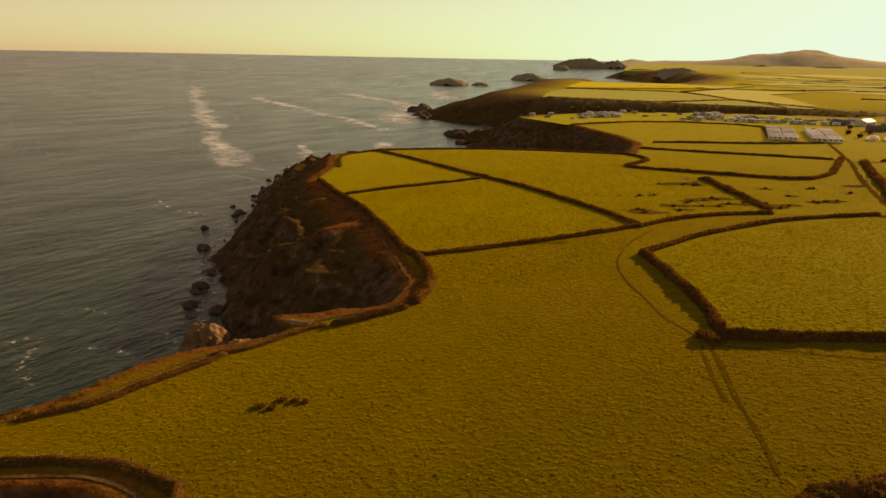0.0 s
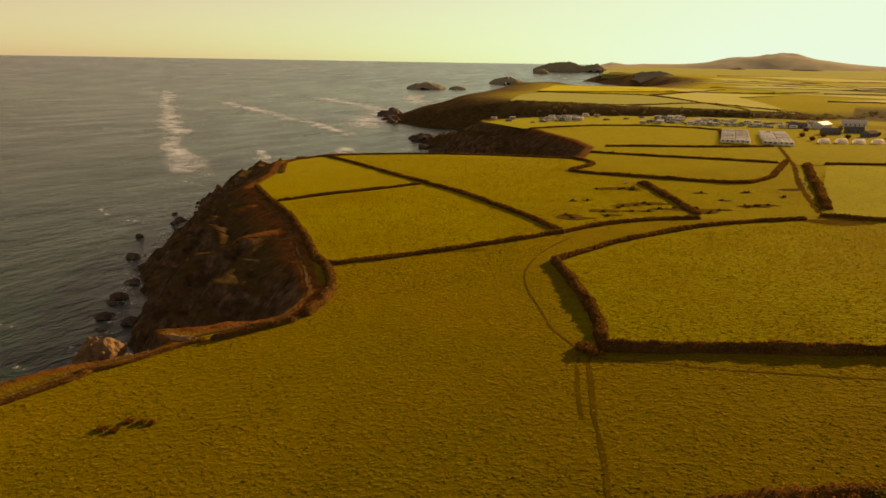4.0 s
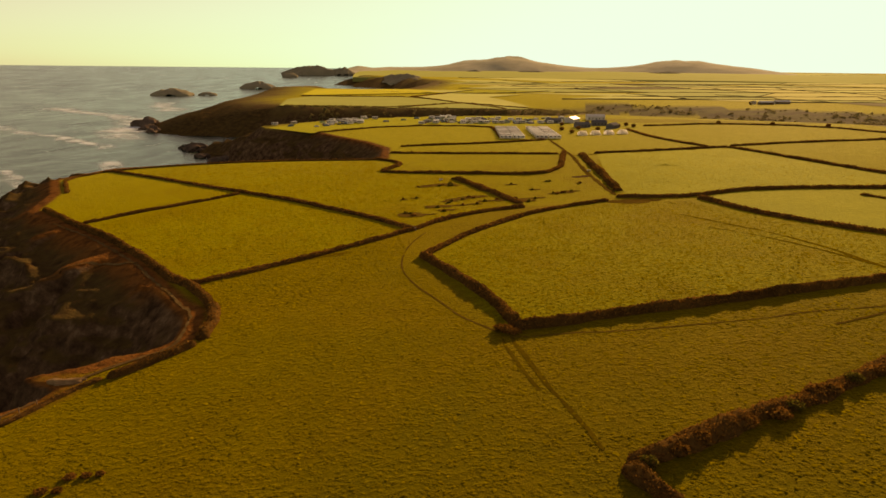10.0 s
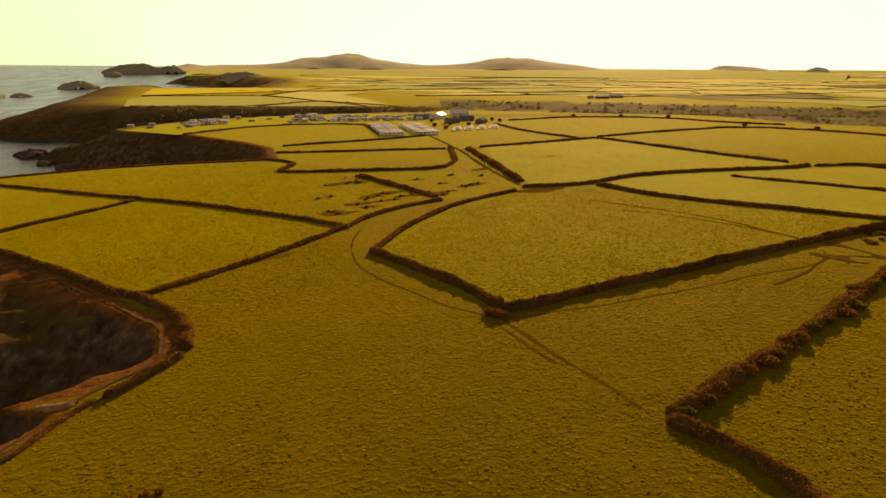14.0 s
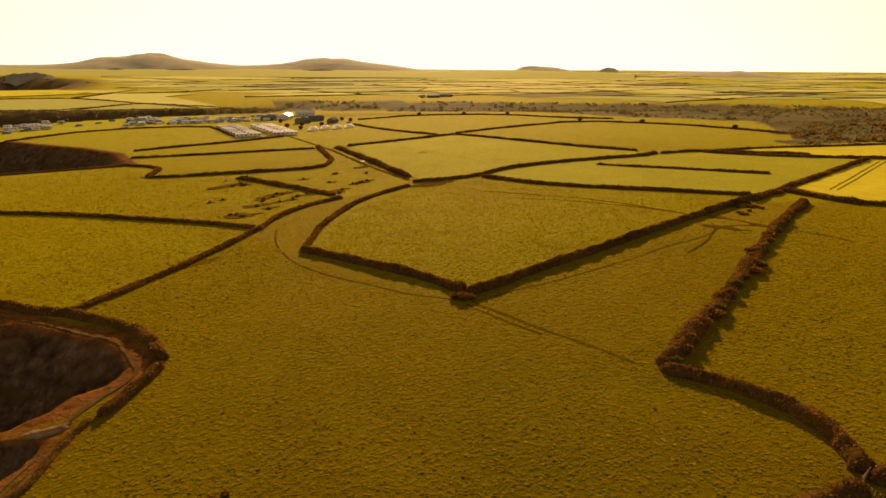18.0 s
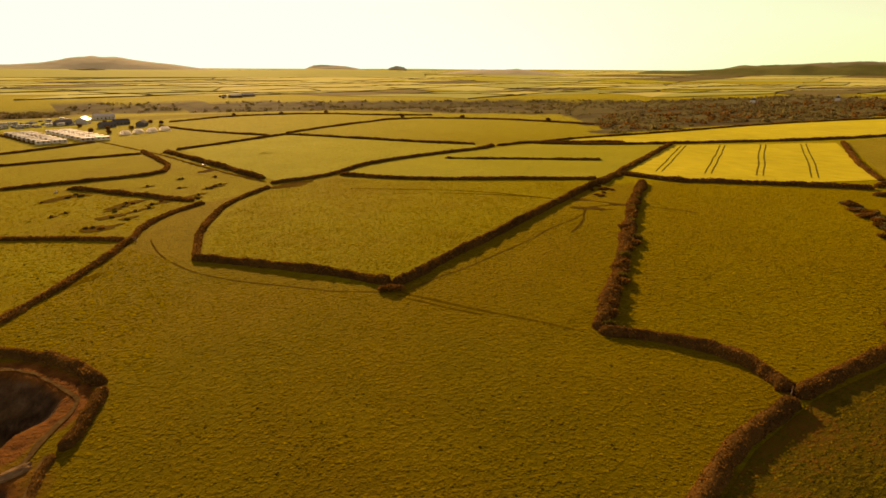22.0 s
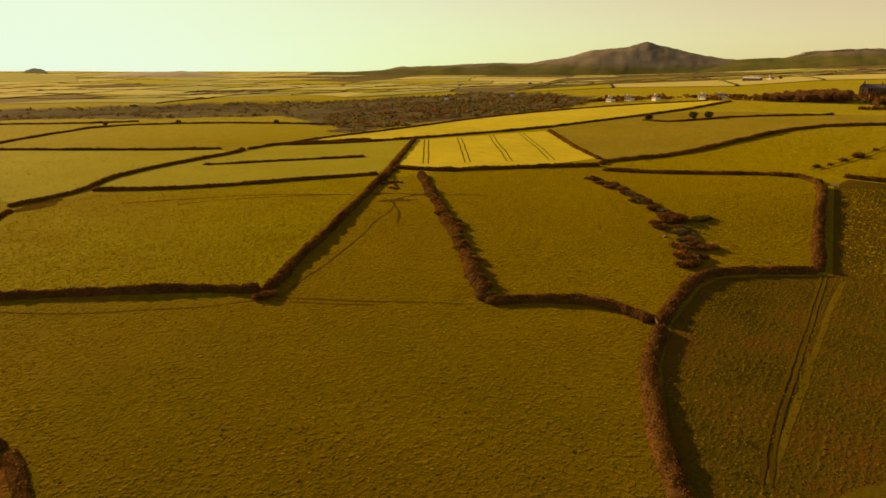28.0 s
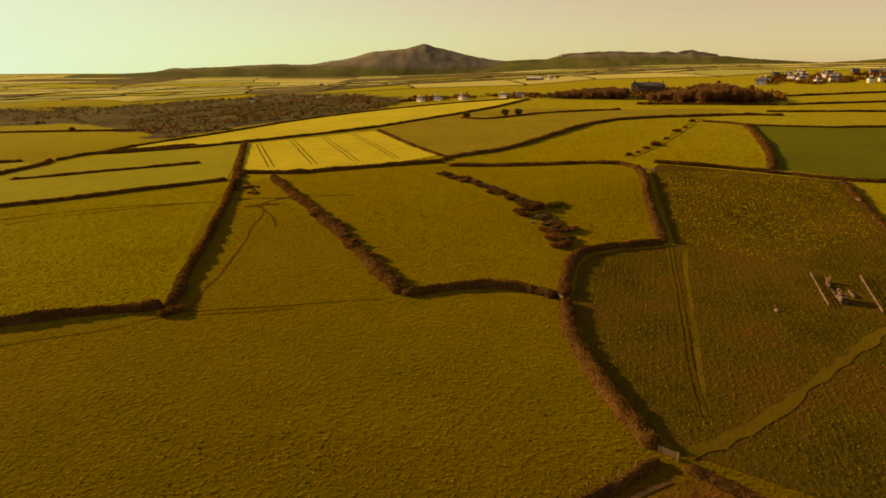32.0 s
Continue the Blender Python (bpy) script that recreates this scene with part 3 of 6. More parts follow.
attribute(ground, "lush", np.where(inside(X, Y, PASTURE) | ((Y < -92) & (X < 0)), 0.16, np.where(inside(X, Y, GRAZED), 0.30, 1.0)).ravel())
# mask for the haze-pale grass, growing from 170 to 420 m out
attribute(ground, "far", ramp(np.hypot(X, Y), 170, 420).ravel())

sx, sy = spaced([(-700, 100, 40)], 5000), spaced([(-400, 1200, 40)], 5000)
SX, SY = np.meshgrid(sx, sy)
tagged(sheet("sea", np.stack([SX, SY, SEA + far_rise(SX, SY, 58)], -1).reshape(-1, 3), grid_faces(len(sy), len(sx)), sea_water),
       "grey-green sea with small waves", "sea", kind="structure")


def height(x, y):
    return float(land(np.array([x]), np.array([y]))[0][0])


def resample(line, step):
    pts = np.array(line, float)
    seg = np.hypot(*np.diff(pts, axis=0).T)
    at = np.r_[0, np.cumsum(seg)]
    s = np.linspace(0, at[-1], max(2, int(round(at[-1] / step)) + 1))
    return np.stack([np.interp(s, at, pts[:, 0]), np.interp(s, at, pts[:, 1])], 1), at[-1]


def soften(line, rounds=2):
    """Corners of a plan line cut round."""
    pts = [Vector((*p, 0)) for p in line]
    for _ in range(rounds):
        out = [pts[0]]
        for a, b in zip(pts, pts[1:]):
            out += [a.lerp(b, 0.25), a.lerp(b, 0.75)]
        pts = out + [pts[-1]]
    return [(p.x, p.y) for p in pts]


def sides(pts):
    d = np.gradient(pts, axis=0)
    d /= np.hypot(d[:, 0], d[:, 1])[:, None] + 1e-9
    return np.stack([-d[:, 1], d[:, 0]], 1)


# ---- fields with a look of their own ----
def field(name, ring, mat, label, step=5.0, lift=0.10):
    """A draped sheet inside a ring of corners."""
    r = np.array(ring, float)
    lo, hi = r.min(0), r.max(0)
    xs, ys = np.arange(lo[0], hi[0] + step, step), np.arange(lo[1], hi[1] + step, step)
    gx_, gy_ = np.meshgrid(xs, ys)
    bm = bmesh.new()
    f = bm.faces.new([bm.verts.new((x, y, 0)) for x, y in ring])
    bmesh.ops.triangulate(bm, faces=[f])
    for axis, values in ((0, xs[1:-1]), (1, ys[1:-1])):
        for v in values:
            co, no = [0, 0, 0], [0, 0, 0]
            co[axis], no[axis] = v, 1
            bmesh.ops.bisect_plane(bm, geom=bm.verts[:] + bm.edges[:] + bm.faces[:], plane_co=co, plane_no=no)
    co = np.array([v.co[:] for v in bm.verts])
    z = plateau(co[:, 0], co[:, 1]) + lift
    for v, h in zip(bm.verts, z):
        v.co.z = h
    bm.normal_update()
    for f in bm.faces:
        if f.normal.z < 0:
            f.normal_flip()
        f.smooth = True
    me = bpy.data.meshes.new(name)
    bm.to_mesh(me)
    bm.free()
    me.materials.append(mat)
    return tagged(new(name, me), label, "field", "fields", "structure")


RAPE = [(158, 57), (234, 92), (288, 31), (248, 4), (205, -25), (184, -8), (170, 10), (158, 28)]
BIG_CROP = [(204, 148), (240, 101), (297, 43), (334, 22), (402, -22), (486, -52), (494, -36), (458, 19), (410, 66), (355, 102), (279, 128), (228, 154)]
field("field", RAPE, crop_yellow, "bright yellow crop field with wheel tracks", 6)
field("field", BIG_CROP, crop_yellow, "long strip of bright yellow crop", 9)
field("field", [(293, 29), (205, -29), (226, -58), (279, -80), (334, -108), (352, -142), (357, -174), (366, -203), (398, -200), (398, -127), (410, -60), (402, -26), (334, 17)],
      dry_pasture, "golden dry pasture", 8)
field("field", [(-34, -110), (-24, -103), (-12, -99), (7, -94), (28, -92), (56, -94), (67, -98), (76, -109), (83, -124), (108, -124), (166, -124), (180, -129), (176, -162),
                (168, -199), (128, -197), (100, -194), (70, -230), (0, -260), (-40, -250), (-80, -205), (-70, -165), (-45, -135)],
      rough_grass, "rough brown grassland of the ruin", 5)
field("field", [(312, -198), (259, -194), (214, -187), (186, -180), (172, -219), (190, -330), (330, -330), (310, -248)], dark_ley, "dark green grass field", 8)
field("field", [(-250, 461), (-197, 425), (-139, 499), (-53, 507), (12, 522), (36, 612), (-55, 645), (-150, 600), (-204, 562), (-238, 512)],
      bright_pasture, "pale dry campsite field", 8)


field("field", [(70, 157), (84, 166), (109, 170), (163, 163), (196, 156), (213, 124), (236, 96), (200, 80), (159, 63), (136, 54), (108, 84), (94, 103), (80, 125)], bright_pasture, "bright green strip fields", 6)
field("field", [(40, 168), (68, 164), (88, 174), (109, 175), (163, 168), (171, 184), (151, 230), (136, 280), (117, 331), (69, 311), (33, 299), (34, 232)], bright_pasture, "bright green cattle pasture", 7)


def ribbon(name, line, width, mat, label, lift=0.06, rough=0.25, step=1.2, cliff=False, kind="structure"):
    """A narrow draped strip with ragged sides."""
    pts, _ = resample(soften(line), step)
    nrm = sides(pts)
    n = len(pts)
    s = np.arange(n)
    rows = []
    for k in (-1.0, -0.33, 0.33, 1.0):
        w = width / 2 * k * (1 + rough * 2 * (smooth_noise(s / 3.0 + 50 * k, s * 0 + width, 7) - 0.5))
        p = pts + nrm * w[:, None]
        rows.append(np.c_[p, (land(p[:, 0], p[:, 1])[0] if cliff else plateau(p[:, 0], p[:, 1])) + lift])
    v = np.stack(rows, 1).reshape(-1, 3)
    return tagged(sheet(name, v, grid_faces(n, 4), mat), label, name.replace("_", " "), kind=kind)


def patch(name, cx, cy, rx, ry, turn, mat, label, seed, lift=0.08, category="mud"):
    """A ragged stain of bare soil."""
    a = np.linspace(0, 2 * np.pi, 49)[:-1]
    verts = [(cx, cy)]
    for ring in (0.35, 0.7, 1.0):
        r = ring * (1 + (0.6 if ring == 1 else 0.4) * rough_noise(np.cos(a) * 1.6 + seed, np.sin(a) * 1.6, seed, 4) * 2)
        px, py = rx * r * np.cos(a), ry * r * np.sin(a)
        verts += list(zip(cx + px * math.cos(turn) - py * math.sin(turn), cy + px * math.sin(turn) + py * math.cos(turn)))
    verts = np.array(verts)
    faces = [(0, 1 + i, 1 + (i + 1) % 48) for i in range(48)]
    for k in range(2):
        faces += [(1 + k * 48 + i, 1 + (k + 1) * 48 + i, 1 + (k + 1) * 48 + (i + 1) % 48, 1 + k * 48 + (i + 1) % 48) for i in range(48)]
    return tagged(sheet(name, np.c_[verts, plateau(verts[:, 0], verts[:, 1]) + lift], faces, mat), label, category, kind="structure")


ribbon("path", [(-35, 92), (-37, 78), (-37, 66), (-34.5, 47.6), (-26, 30.7), (-16.7, 17.9), (-11.2, 8.8), (-4.8, 2.9), (-1.5, -0.8)], 0.55, mud, "narrow trodden cattle path across the grass", 0.06, rough=0.6)
ribbon("path", [(1, -3), (6, -3), (14, -0.5), (22, -0.3), (34, 2.2), (44, 4.2), (55, 6.6), (65.7, 10.3), (76, 11.4), (84.6, 14.3)], 0.5, mud, "narrow trodden cattle path below the hedge", 0.06, rough=0.6)
ribbon("path", [(1.2, -3.2), (5, -13), (8.1, -21.5), (14.6, -37.2), (18, -46)], 0.8, worn_grass, "broad worn track in the pasture", 0.05, rough=1.0)
ribbon("path", [(-0.6, -4), (1.6, -11), (5, -20), (8, -27)], 0.6, worn_grass, "faint worn strip in the pasture", 0.05, rough=1.0)
ribbon("path", [(80, -126.5), (55, -123), (30, -120.5), (5, -118), (-22, -115.2)], 1.3, mown_grass, "grassy strip beside the wheel line", lift=0.13, rough=0.5)
for off in (-0.6, 0.6):
    ribbon("path", [(82.7, -122 + off), (60, -120.1 + off), (38.5, -118.6 + off), (10.3, -116 + off), (-9.6, -114.7 + off), (-22.6, -114.6 + off)], 0.6, worn_grass, "dark wheel line through the rough field", lift=0.2, rough=0.7)
ribbon("path", [(24, -162), (10, -151), (-4, -139), (-18, -128), (-29, -117), (-35, -110)], 2.2, mown_grass, "worn grassy path to the ruin", lift=0.19, rough=0.7)
ribbon("path", [(-42, -106.5), (-48, -99.5), (-56, -90), (-70, -89.5), (-80, -94), (-89, -99.5)], 0.9, path_earth, "bare earth coast path above the cove", lift=0.12, cliff=True, step=0.8)
ribbon("path", [(-105, -90.5), (-99.5, -82), (-96, -74), (-95, -65), (-93, -56), (-91, -47), (-86, -36)], 0.6, path_earth, "bare earth coast path along the cliff", lift=0.12, cliff=True)
ribbon("path", [(-89, -46), (-86, -43), (-84, -36), (-82.5, -31), (-80, -26)], 0.9, path_earth, "pale trodden earth path beside the bank", rough=0.5, lift=0.15, cliff=True, step=0.8)
ribbon("path", [(-84, -27), (-81.5, -22.5), (-79, -19), (-74, -12.5), (-72.6, -9), (-74.3, -3), (-79.5, 10.8), (-86, 15.6), (-93, 23.6), (-106, 36.2), (-124, 54.5), (-159, 83), (-190, 103)], 0.9, path_earth, "bare earth coast path round the cove", rough=0.9, lift=0.15, cliff=True, step=0.8)
ribbon("path", [(-120, 52), (-128, 52), (-136, 56), (-142, 50), (-146, 44)], 0.9, path_earth, "bare earth path out along the rock spur", rough=0.7, lift=0.3, cliff=True, step=0.8)
ribbon("lane", [(35, 168), (28, 205), (22, 245), (19, 285), (10, 340), (2, 390)], 2.2, mud, "earth farm lane to the campsite", lift=0.1, rough=0.5)
ribbon("lane", [(19, 290), (28, 297), (60, 305), (118, 328)], 2.2, worn_grass, "grassy lane between field banks", lift=0.1)
for way in ([(84.6, 14.3), (88, 17), (92, 19), (95, 18), (91, 12)], [(92, 24), (90, 20), (86, 15)], [(84.6, 14.3), (78, 8), (66.7, 2.3)], [(98, 32), (99, 28), (100.7, 22.9), (103.7, 12.2), (110.2, -0.7), (112, -10)],
            [(92, 19), (99, 17), (103, 13)], [(93, 18), (92, 14), (96, 11)]):
    ribbon("path", way, 0.55, mud, "dark hoof-trodden track fanning from the gateway", 0.1, rough=0.9)
ribbon("path", [(93.2, 37.3), (90, 48), (82.1, 76.5), (68, 100), (54.7, 121.8)], 0.9, worn_grass, "faint worn line along the big field", 0.1, rough=0.9)
ribbon("path", [(93.2, 39), (84, 60), (74, 80), (60, 96)], 0.7, worn_grass, "faint worn line along the big field", 0.1, rough=0.9)
patch("mud_patch", 91, 18, 6, 1.6, 2.1, mud, "trampled dark mud at the gateway", 3, 0.13)
patch("mud_patch", 98.5, 29, 4, 1.5, 2.0, mud, "trampled dark mud beside the hedge", 5, 0.13)
patch("mud_patch", 103, 14, 4, 1.2, 1.9, mud, "trampled mud below the hedge", 6, 0.13)
patch("mud_patch", 42, 152, 12, 5, 0.2, mud, "trampled dark mud by the crossing", 8)
patch("mud_patch", 22, 214, 5, 3, 0.5, path_earth, "bare soil beside the lane", 9)
patch("mud_patch", -60, 62, 7, 1.6, 0.5, worn_grass, "worn grass by the bank", 13)
for k in range(4):
    for f in (0.075 + 0.24 * k, 0.105 + 0.24 * k):
        top_, low = Vector((234, 92)).lerp(Vector((288, 31)), f), Vector((160, 52)).lerp(Vector((200, -22)), f)
        way = []
        for j in range(9):
            p = low.lerp(top_, 0.03 + 0.94 * j / 8)
            bend = 0.7 * float(smooth_noise(np.array(j * 0.8), np.array(k * 3.0), 71) - 0.5)
            way.append((p.x + bend, p.y - bend))
        ribbon("wheel_track", way, 0.42, crop_soil, "dark tractor wheel track in the yellow crop", lift=0.22, rough=0.5, step=2.5)



# ---- hedges ----
def leaf_cloud(centres, size, rng, per=3):
    """Small bent leaf clumps, three to a place, each of two triangles."""
    n = len(centres) * per
    c = np.repeat(np.asarray(centres, float), per, 0) + rng.normal(0, 1, (n, 3)) * (np.repeat(size, per)[:, None] * 0.35)
    s = np.repeat(size, per) * rng.uniform(0.6, 1.3, n)
    a = rng.normal(0, 1, (n, 3))
    a /= np.linalg.norm(a, axis=1)[:, None]
    b = np.cross(a, rng.normal(0, 1, (n, 3)))
    b /= np.linalg.norm(b, axis=1)[:, None]
    c2 = np.cross(a, b)
    v = np.stack([c - a * s[:, None] * 0.5, c + b * s[:, None] * 0.4 + c2 * s[:, None] * 0.12, c + a * s[:, None] * 0.5, c - b * s[:, None] * 0.4 + c2 * s[:, None] * 0.12], 1)
    i = np.arange(n)[:, None] * 4
    return v.reshape(-1, 3), np.concatenate([i + [0, 1, 2], i + [0, 2, 3]], 0)


hedge_count = [0]


def hedge(line, tall=1.5, wide=2.2, leaf=0.45, dense=14, label="dense brown hedge on an earth bank", lumpy=0.5, mat=None, base=None, straight=False):
    """A field bank with a thorn and gorse hedge grown over it."""
    hedge_count[0] += 1
    tall, wide, leaf, dense = tall * 0.80, wide * 1.12, leaf * 0.68, int(dense * 1.9)
    seed = hedge_count[0] * 7
    rng = np.random.default_rng(seed)
    pts, length = resample(line if straight else soften(line, 1), max(1.0, leaf * 2.4))
    ox, oy = pts[0]
    oz = height(ox, oy) if base is None else base
    n = len(pts)
    s = np.linspace(0, length, n)
    wob = 0.5 * (smooth_noise(s / 6, s * 0, seed) - 0.5)
    pts = pts + sides(pts) * wob[:, None]
    nrm = sides(pts)
    ends = np.clip(np.minimum(s, length - s) / 1.5 + 0.35, 0, 1)
    h = tall * (1 + lumpy * 1.3 * rough_noise(s / 9, s * 0, seed + 1, 4)) * ends
    w = wide * (1 + lumpy * 1.2 * rough_noise(s / 7, s * 0 + 9, seed + 2, 4)) * ends
    rows = []
    prof = [(-0.62, -0.25), (-0.50, 0.30), (-0.40, 0.62), (-0.20, 0.86), (0.05, 0.92), (0.26, 0.84), (0.42, 0.58), (0.52, 0.28), (0.62, -0.25)]
    for j, (px, pz) in enumerate(prof):
        bumpy = 1 + 0.5 * (smooth_noise(s / 1.7, s * 0 + j * 3.3, seed + 4) - 0.5)
        p = pts + nrm * (w * px * bumpy)[:, None]
        g = land(p[:, 0], p[:, 1])[0] if base is None else np.full(n, base)
        rows.append(np.c_[p, g + h * pz * (bumpy if pz > 0 else 1)])
    body = np.stack(rows, 1)
    thing = tagged(new("hedge"), label, "hedge", "field hedges")
    thing.location = (ox, oy, oz)
    off = np.array([ox, oy, oz])
    faces = grid_faces(n, len(prof)).tolist() + [tuple(range(len(prof)))[::-1], tuple(range((n - 1) * len(prof), n * len(prof)))]
    sheet("bank", body.reshape(-1, 3) - off, faces, hedge_bank, thing)
    count = int(length * dense)
    at = rng.uniform(0, n - 1.001, count)
    i, f = at.astype(int), (at % 1)[:, None]
    across = rng.uniform(0.6, len(prof) - 1.6, count)
    j, g = across.astype(int), (across % 1)[:, None]
    spot = (body[i, j] * (1 - f) + body[i + 1, j] * f) * (1 - g) + (body[i, j + 1] * (1 - f) + body[i + 1, j + 1] * f) * g
    v, fc = leaf_cloud(spot - off + rng.normal(0, 0.08, (count, 3)), rng.uniform(0.6, 1.3, count) * leaf, rng)
    sheet("foliage", v, fc, mat or hedge_leaf, thing, smooth=False)
    return thing


NEAR, MID = dict(leaf=0.42, dense=26), dict(leaf=0.6, dense=9)
# round the field with the corner bush
hedge([(2.2, 3), (-2.7, 16), (-10.8, 30.7), (-20.4, 45.9), (-30.6, 61)], 2.4, 2.3, label="dense brown hedge on an earth bank beside the pasture", **NEAR)
hedge([(-30, 60), (-25, 75), (-19, 92), (-7, 113), (2, 128), (12, 139), (31, 154)], 1.5, 1.9, leaf=0.5, dense=16)
hedge([(1.4, 1.4), (13, 5.2), (24, 10), (36, 13.4), (60, 20.7), (88.6, 31), (113, 40.8), (124, 45)], 2.5, 2.3, label="tall dense brown hedge along the pasture", **NEAR)
hedge([(125, 45), (138, 50), (152, 56)], 2.2, 3.5, leaf=0.5, dense=16, lumpy=0.8)
hedge([(-93, 31), (-78, 46), (-61, 66), (-42, 93), (-34, 109), (-22, 126), (-3, 139)], 1.4, 2.2, leaf=0.45, dense=18)
hedge([(-42, 97), (-62, 116), (-83, 131), (-107, 149), (-137, 166), (-173, 186), (-212, 208), (-246, 224)], 1.4, 2.3, leaf=0.5, dense=12)
hedge([(-177, 103), (-167, 121), (-152, 141), (-138, 163)], 1.3, 2.0, leaf=0.5, dense=12)
hedge([(35, 162), (52, 160), (68, 160), (78, 166), (88, 170), (109, 172), (135, 169), (163, 165), (175, 170)], 1.7, 2.6, leaf=0.55, dense=12)
hedge([(68, 156), (80, 124), (94, 102), (108, 83), (122, 66), (134, 53)], 1.6, 2.4, leaf=0.55, dense=12)
hedge([(128, 153), (144, 130), (158, 110), (174, 87)], 1.3, 2.0, lumpy=0.9, **MID)
# the scrubby hedge to the gorse corner, and on to the gate
hedge([(139, 34), (120, 21), (100, 7), (84, -5), (69, -17), (55, -27), (43, -35), (30, -44), (21.5, -49.5)], 1.9, 3.0, lumpy=0.95,
      label="wild lumpy hedge of brown thorn and bracken", **NEAR)
hedge([(21, -50), (26, -58), (30, -65), (32, -73), (31.5, -81), (28, -88)], 1.9, 3.0, lumpy=0.6, label="thick brown hedge of thorn and bracken", leaf=0.38, dense=34)
hedge([(27, -89.5), (42, -90), (57, -91), (69, -95), (78, -106), (84.5, -120)], 2.3, 2.8, lumpy=0.35, label="clipped brown hedge bank with gate gap", leaf=0.4, dense=26)
hedge([(85, -120.5), (105, -120), (134, -120), (164, -120)], 2.3, 2.8, lumpy=0.4, leaf=0.5, dense=16)
hedge([(25, -90), (5, -91.5), (-13, -97), (-26, -101.5), (-34, -105)], 2.2, 2.7, lumpy=0.35, label="clipped brown hedge bank in low sun", leaf=0.36, dense=34)
hedge([(-37, -105.5), (-43, -100), (-50, -93), (-56, -86.5), (-70, -86), (-81, -90.5), (-91, -96)], 1.5, 1.7, straight=True, leaf=0.3, dense=20, label="low stone-faced bank above the cove")
hedge([(-38, -109), (-42, -115), (-48, -124), (-62, -142)], 1.3, 1.8, leaf=0.36, dense=24, label="bramble bank at the head of the cove")
# inland fields
hedge([(150, 55), (151, 29), (164, 12), (178, -10), (188, -31)], 1.8, 3.0, leaf=0.6, dense=12)
hedge([(178, -35), (178, -71), (181, -110), (168, -120)], 1.7, 2.5, leaf=0.55, dense=12)
hedge([(184, -127), (181, -162), (176, -184), (170, -200), (169, -218), (175, -300)], 1.7, 2.5, leaf=0.6, dense=9)
hedge([(190, -31), (199, -31), (225, -60), (278, -82), (333, -110), (350, -144), (355, -174), (364, -201), (358, -228)], 1.9, 3.0, lumpy=0.7, **MID)
hedge([(314, -195), (258, -191), (212, -184), (184, -177)], 2.1, 3.2, lumpy=0.4, **MID)
hedge([(330, -172), (323, -189), (314, -195), (311, -222), (308, -246), (320, -330)], 1.3, 2.0, **MID)
hedge([(168, -200), (150, -198), (128, -195), (101, -192)], 1.3, 2.2, lumpy=0.8, leaf=0.5, dense=12)
hedge([(152, 57), (159, 61), (200, 78), (237, 94)], 1.8, 2.6, **MID)
hedge([(196, 158), (213, 125), (239, 97), (297, 40), (334, 19), (402, -24), (489, -54)], 1.5, 2.4, **MID)
hedge([(291, 29), (262, 12), (236, -3), (204, -27)], 1.2, 2.2, **MID)
hedge([(200, 160), (228, 156), (279, 130), (355, 104), (410, 68), (458, 21), (496, -36)], 1.2, 2.0, **MID)
hedge([(352, -14), (344, -30), (352, -44), (378, -70), (396, -126)], 1.4, 2.2, **MID)
hedge([(378, -222), (379, -262), (380, -310), (390, -400)], 1.4, 2.2, **MID)
hedge([(432, -140), (424, -190), (420, -240)], 2.0, 3.0, **MID)
hedge([(420, -246), (432, -300), (450, -380)], 1.6, 2.4, **MID)
hedge([(480, -262), (500, -320), (530, -410)], 1.8, 2.6, **MID)
# towards the campsite
hedge([(32, 302), (69, 314), (118, 334)], 1.5, 2.5, **MID)
hedge([(118, 334), (137, 280), (152, 230), (172, 184)], 1.6, 2.6, **MID)
hedge([(106, 338), (80, 400), (67, 479)], 1.4, 2.4, **MID)
hedge([(121, 341), (173, 367), (254, 390), (290, 318), (296, 239), (297, 188)], 1.5, 2.6, **MID)
hedge([(85, 517), (157, 552), (236, 517), (258, 438), (289, 395)], 1.5, 2.6, **MID)
hedge([(176, 168), (198, 165), (230, 120)], 1.5, 2.4, **MID)
hedge([(-100, 338), (-82, 348), (-32, 363), (0, 383)], 1.5, 2.4, **MID)
hedge([(-99, 304), (-44, 301), (10, 298)], 1.4, 2.2, **MID)
hedge([(-197, 422), (-139, 497), (-53, 505), (-43, 457), (-34, 398)], 1.4, 2.2, **MID)
hedge([(24, 296), (27, 262), (31, 232), (37, 176)], 2.2, 3.2, lumpy=0.8, leaf=0.6, dense=12)
hedge([(13, 308), (12, 262), (11, 240), (1, 220), (-27, 220), (-56, 222), (-73, 223), (-85, 226)], 1.7, 2.6, lumpy=0.6, leaf=0.6, dense=10)
hedge([(-85, 227), (-80, 250), (-84, 262), (-102, 276)], 1.6, 2.6, **MID)
hedge([(-42, 206), (-29, 186), (-15, 163), (-5, 146)], 1.8, 3.0, lumpy=0.9, leaf=0.6, dense=10)
hedge([(-101, -85.5), (-97, -80), (-92.5, -74), (-91.3, -65), (-89.3, -56), (-88, -48)], 1.0, 1.5, leaf=0.3, dense=16, label="low bracken bank along the cliff fence", lumpy=0.8)
# coast walls round the first cove and the inlet behind
hedge([(-68, -6.5), (-69.9, 2), (-74.3, 12.5), (-81.8, 21.8), (-91.8, 31), (-103, 39), (-120, 56), (-155, 85), (-182, 104), (-213, 127)], 2.1, 2.4, leaf=0.4, dense=20, label="earth and stone coast wall above the cove", lumpy=0.25, straight=True)
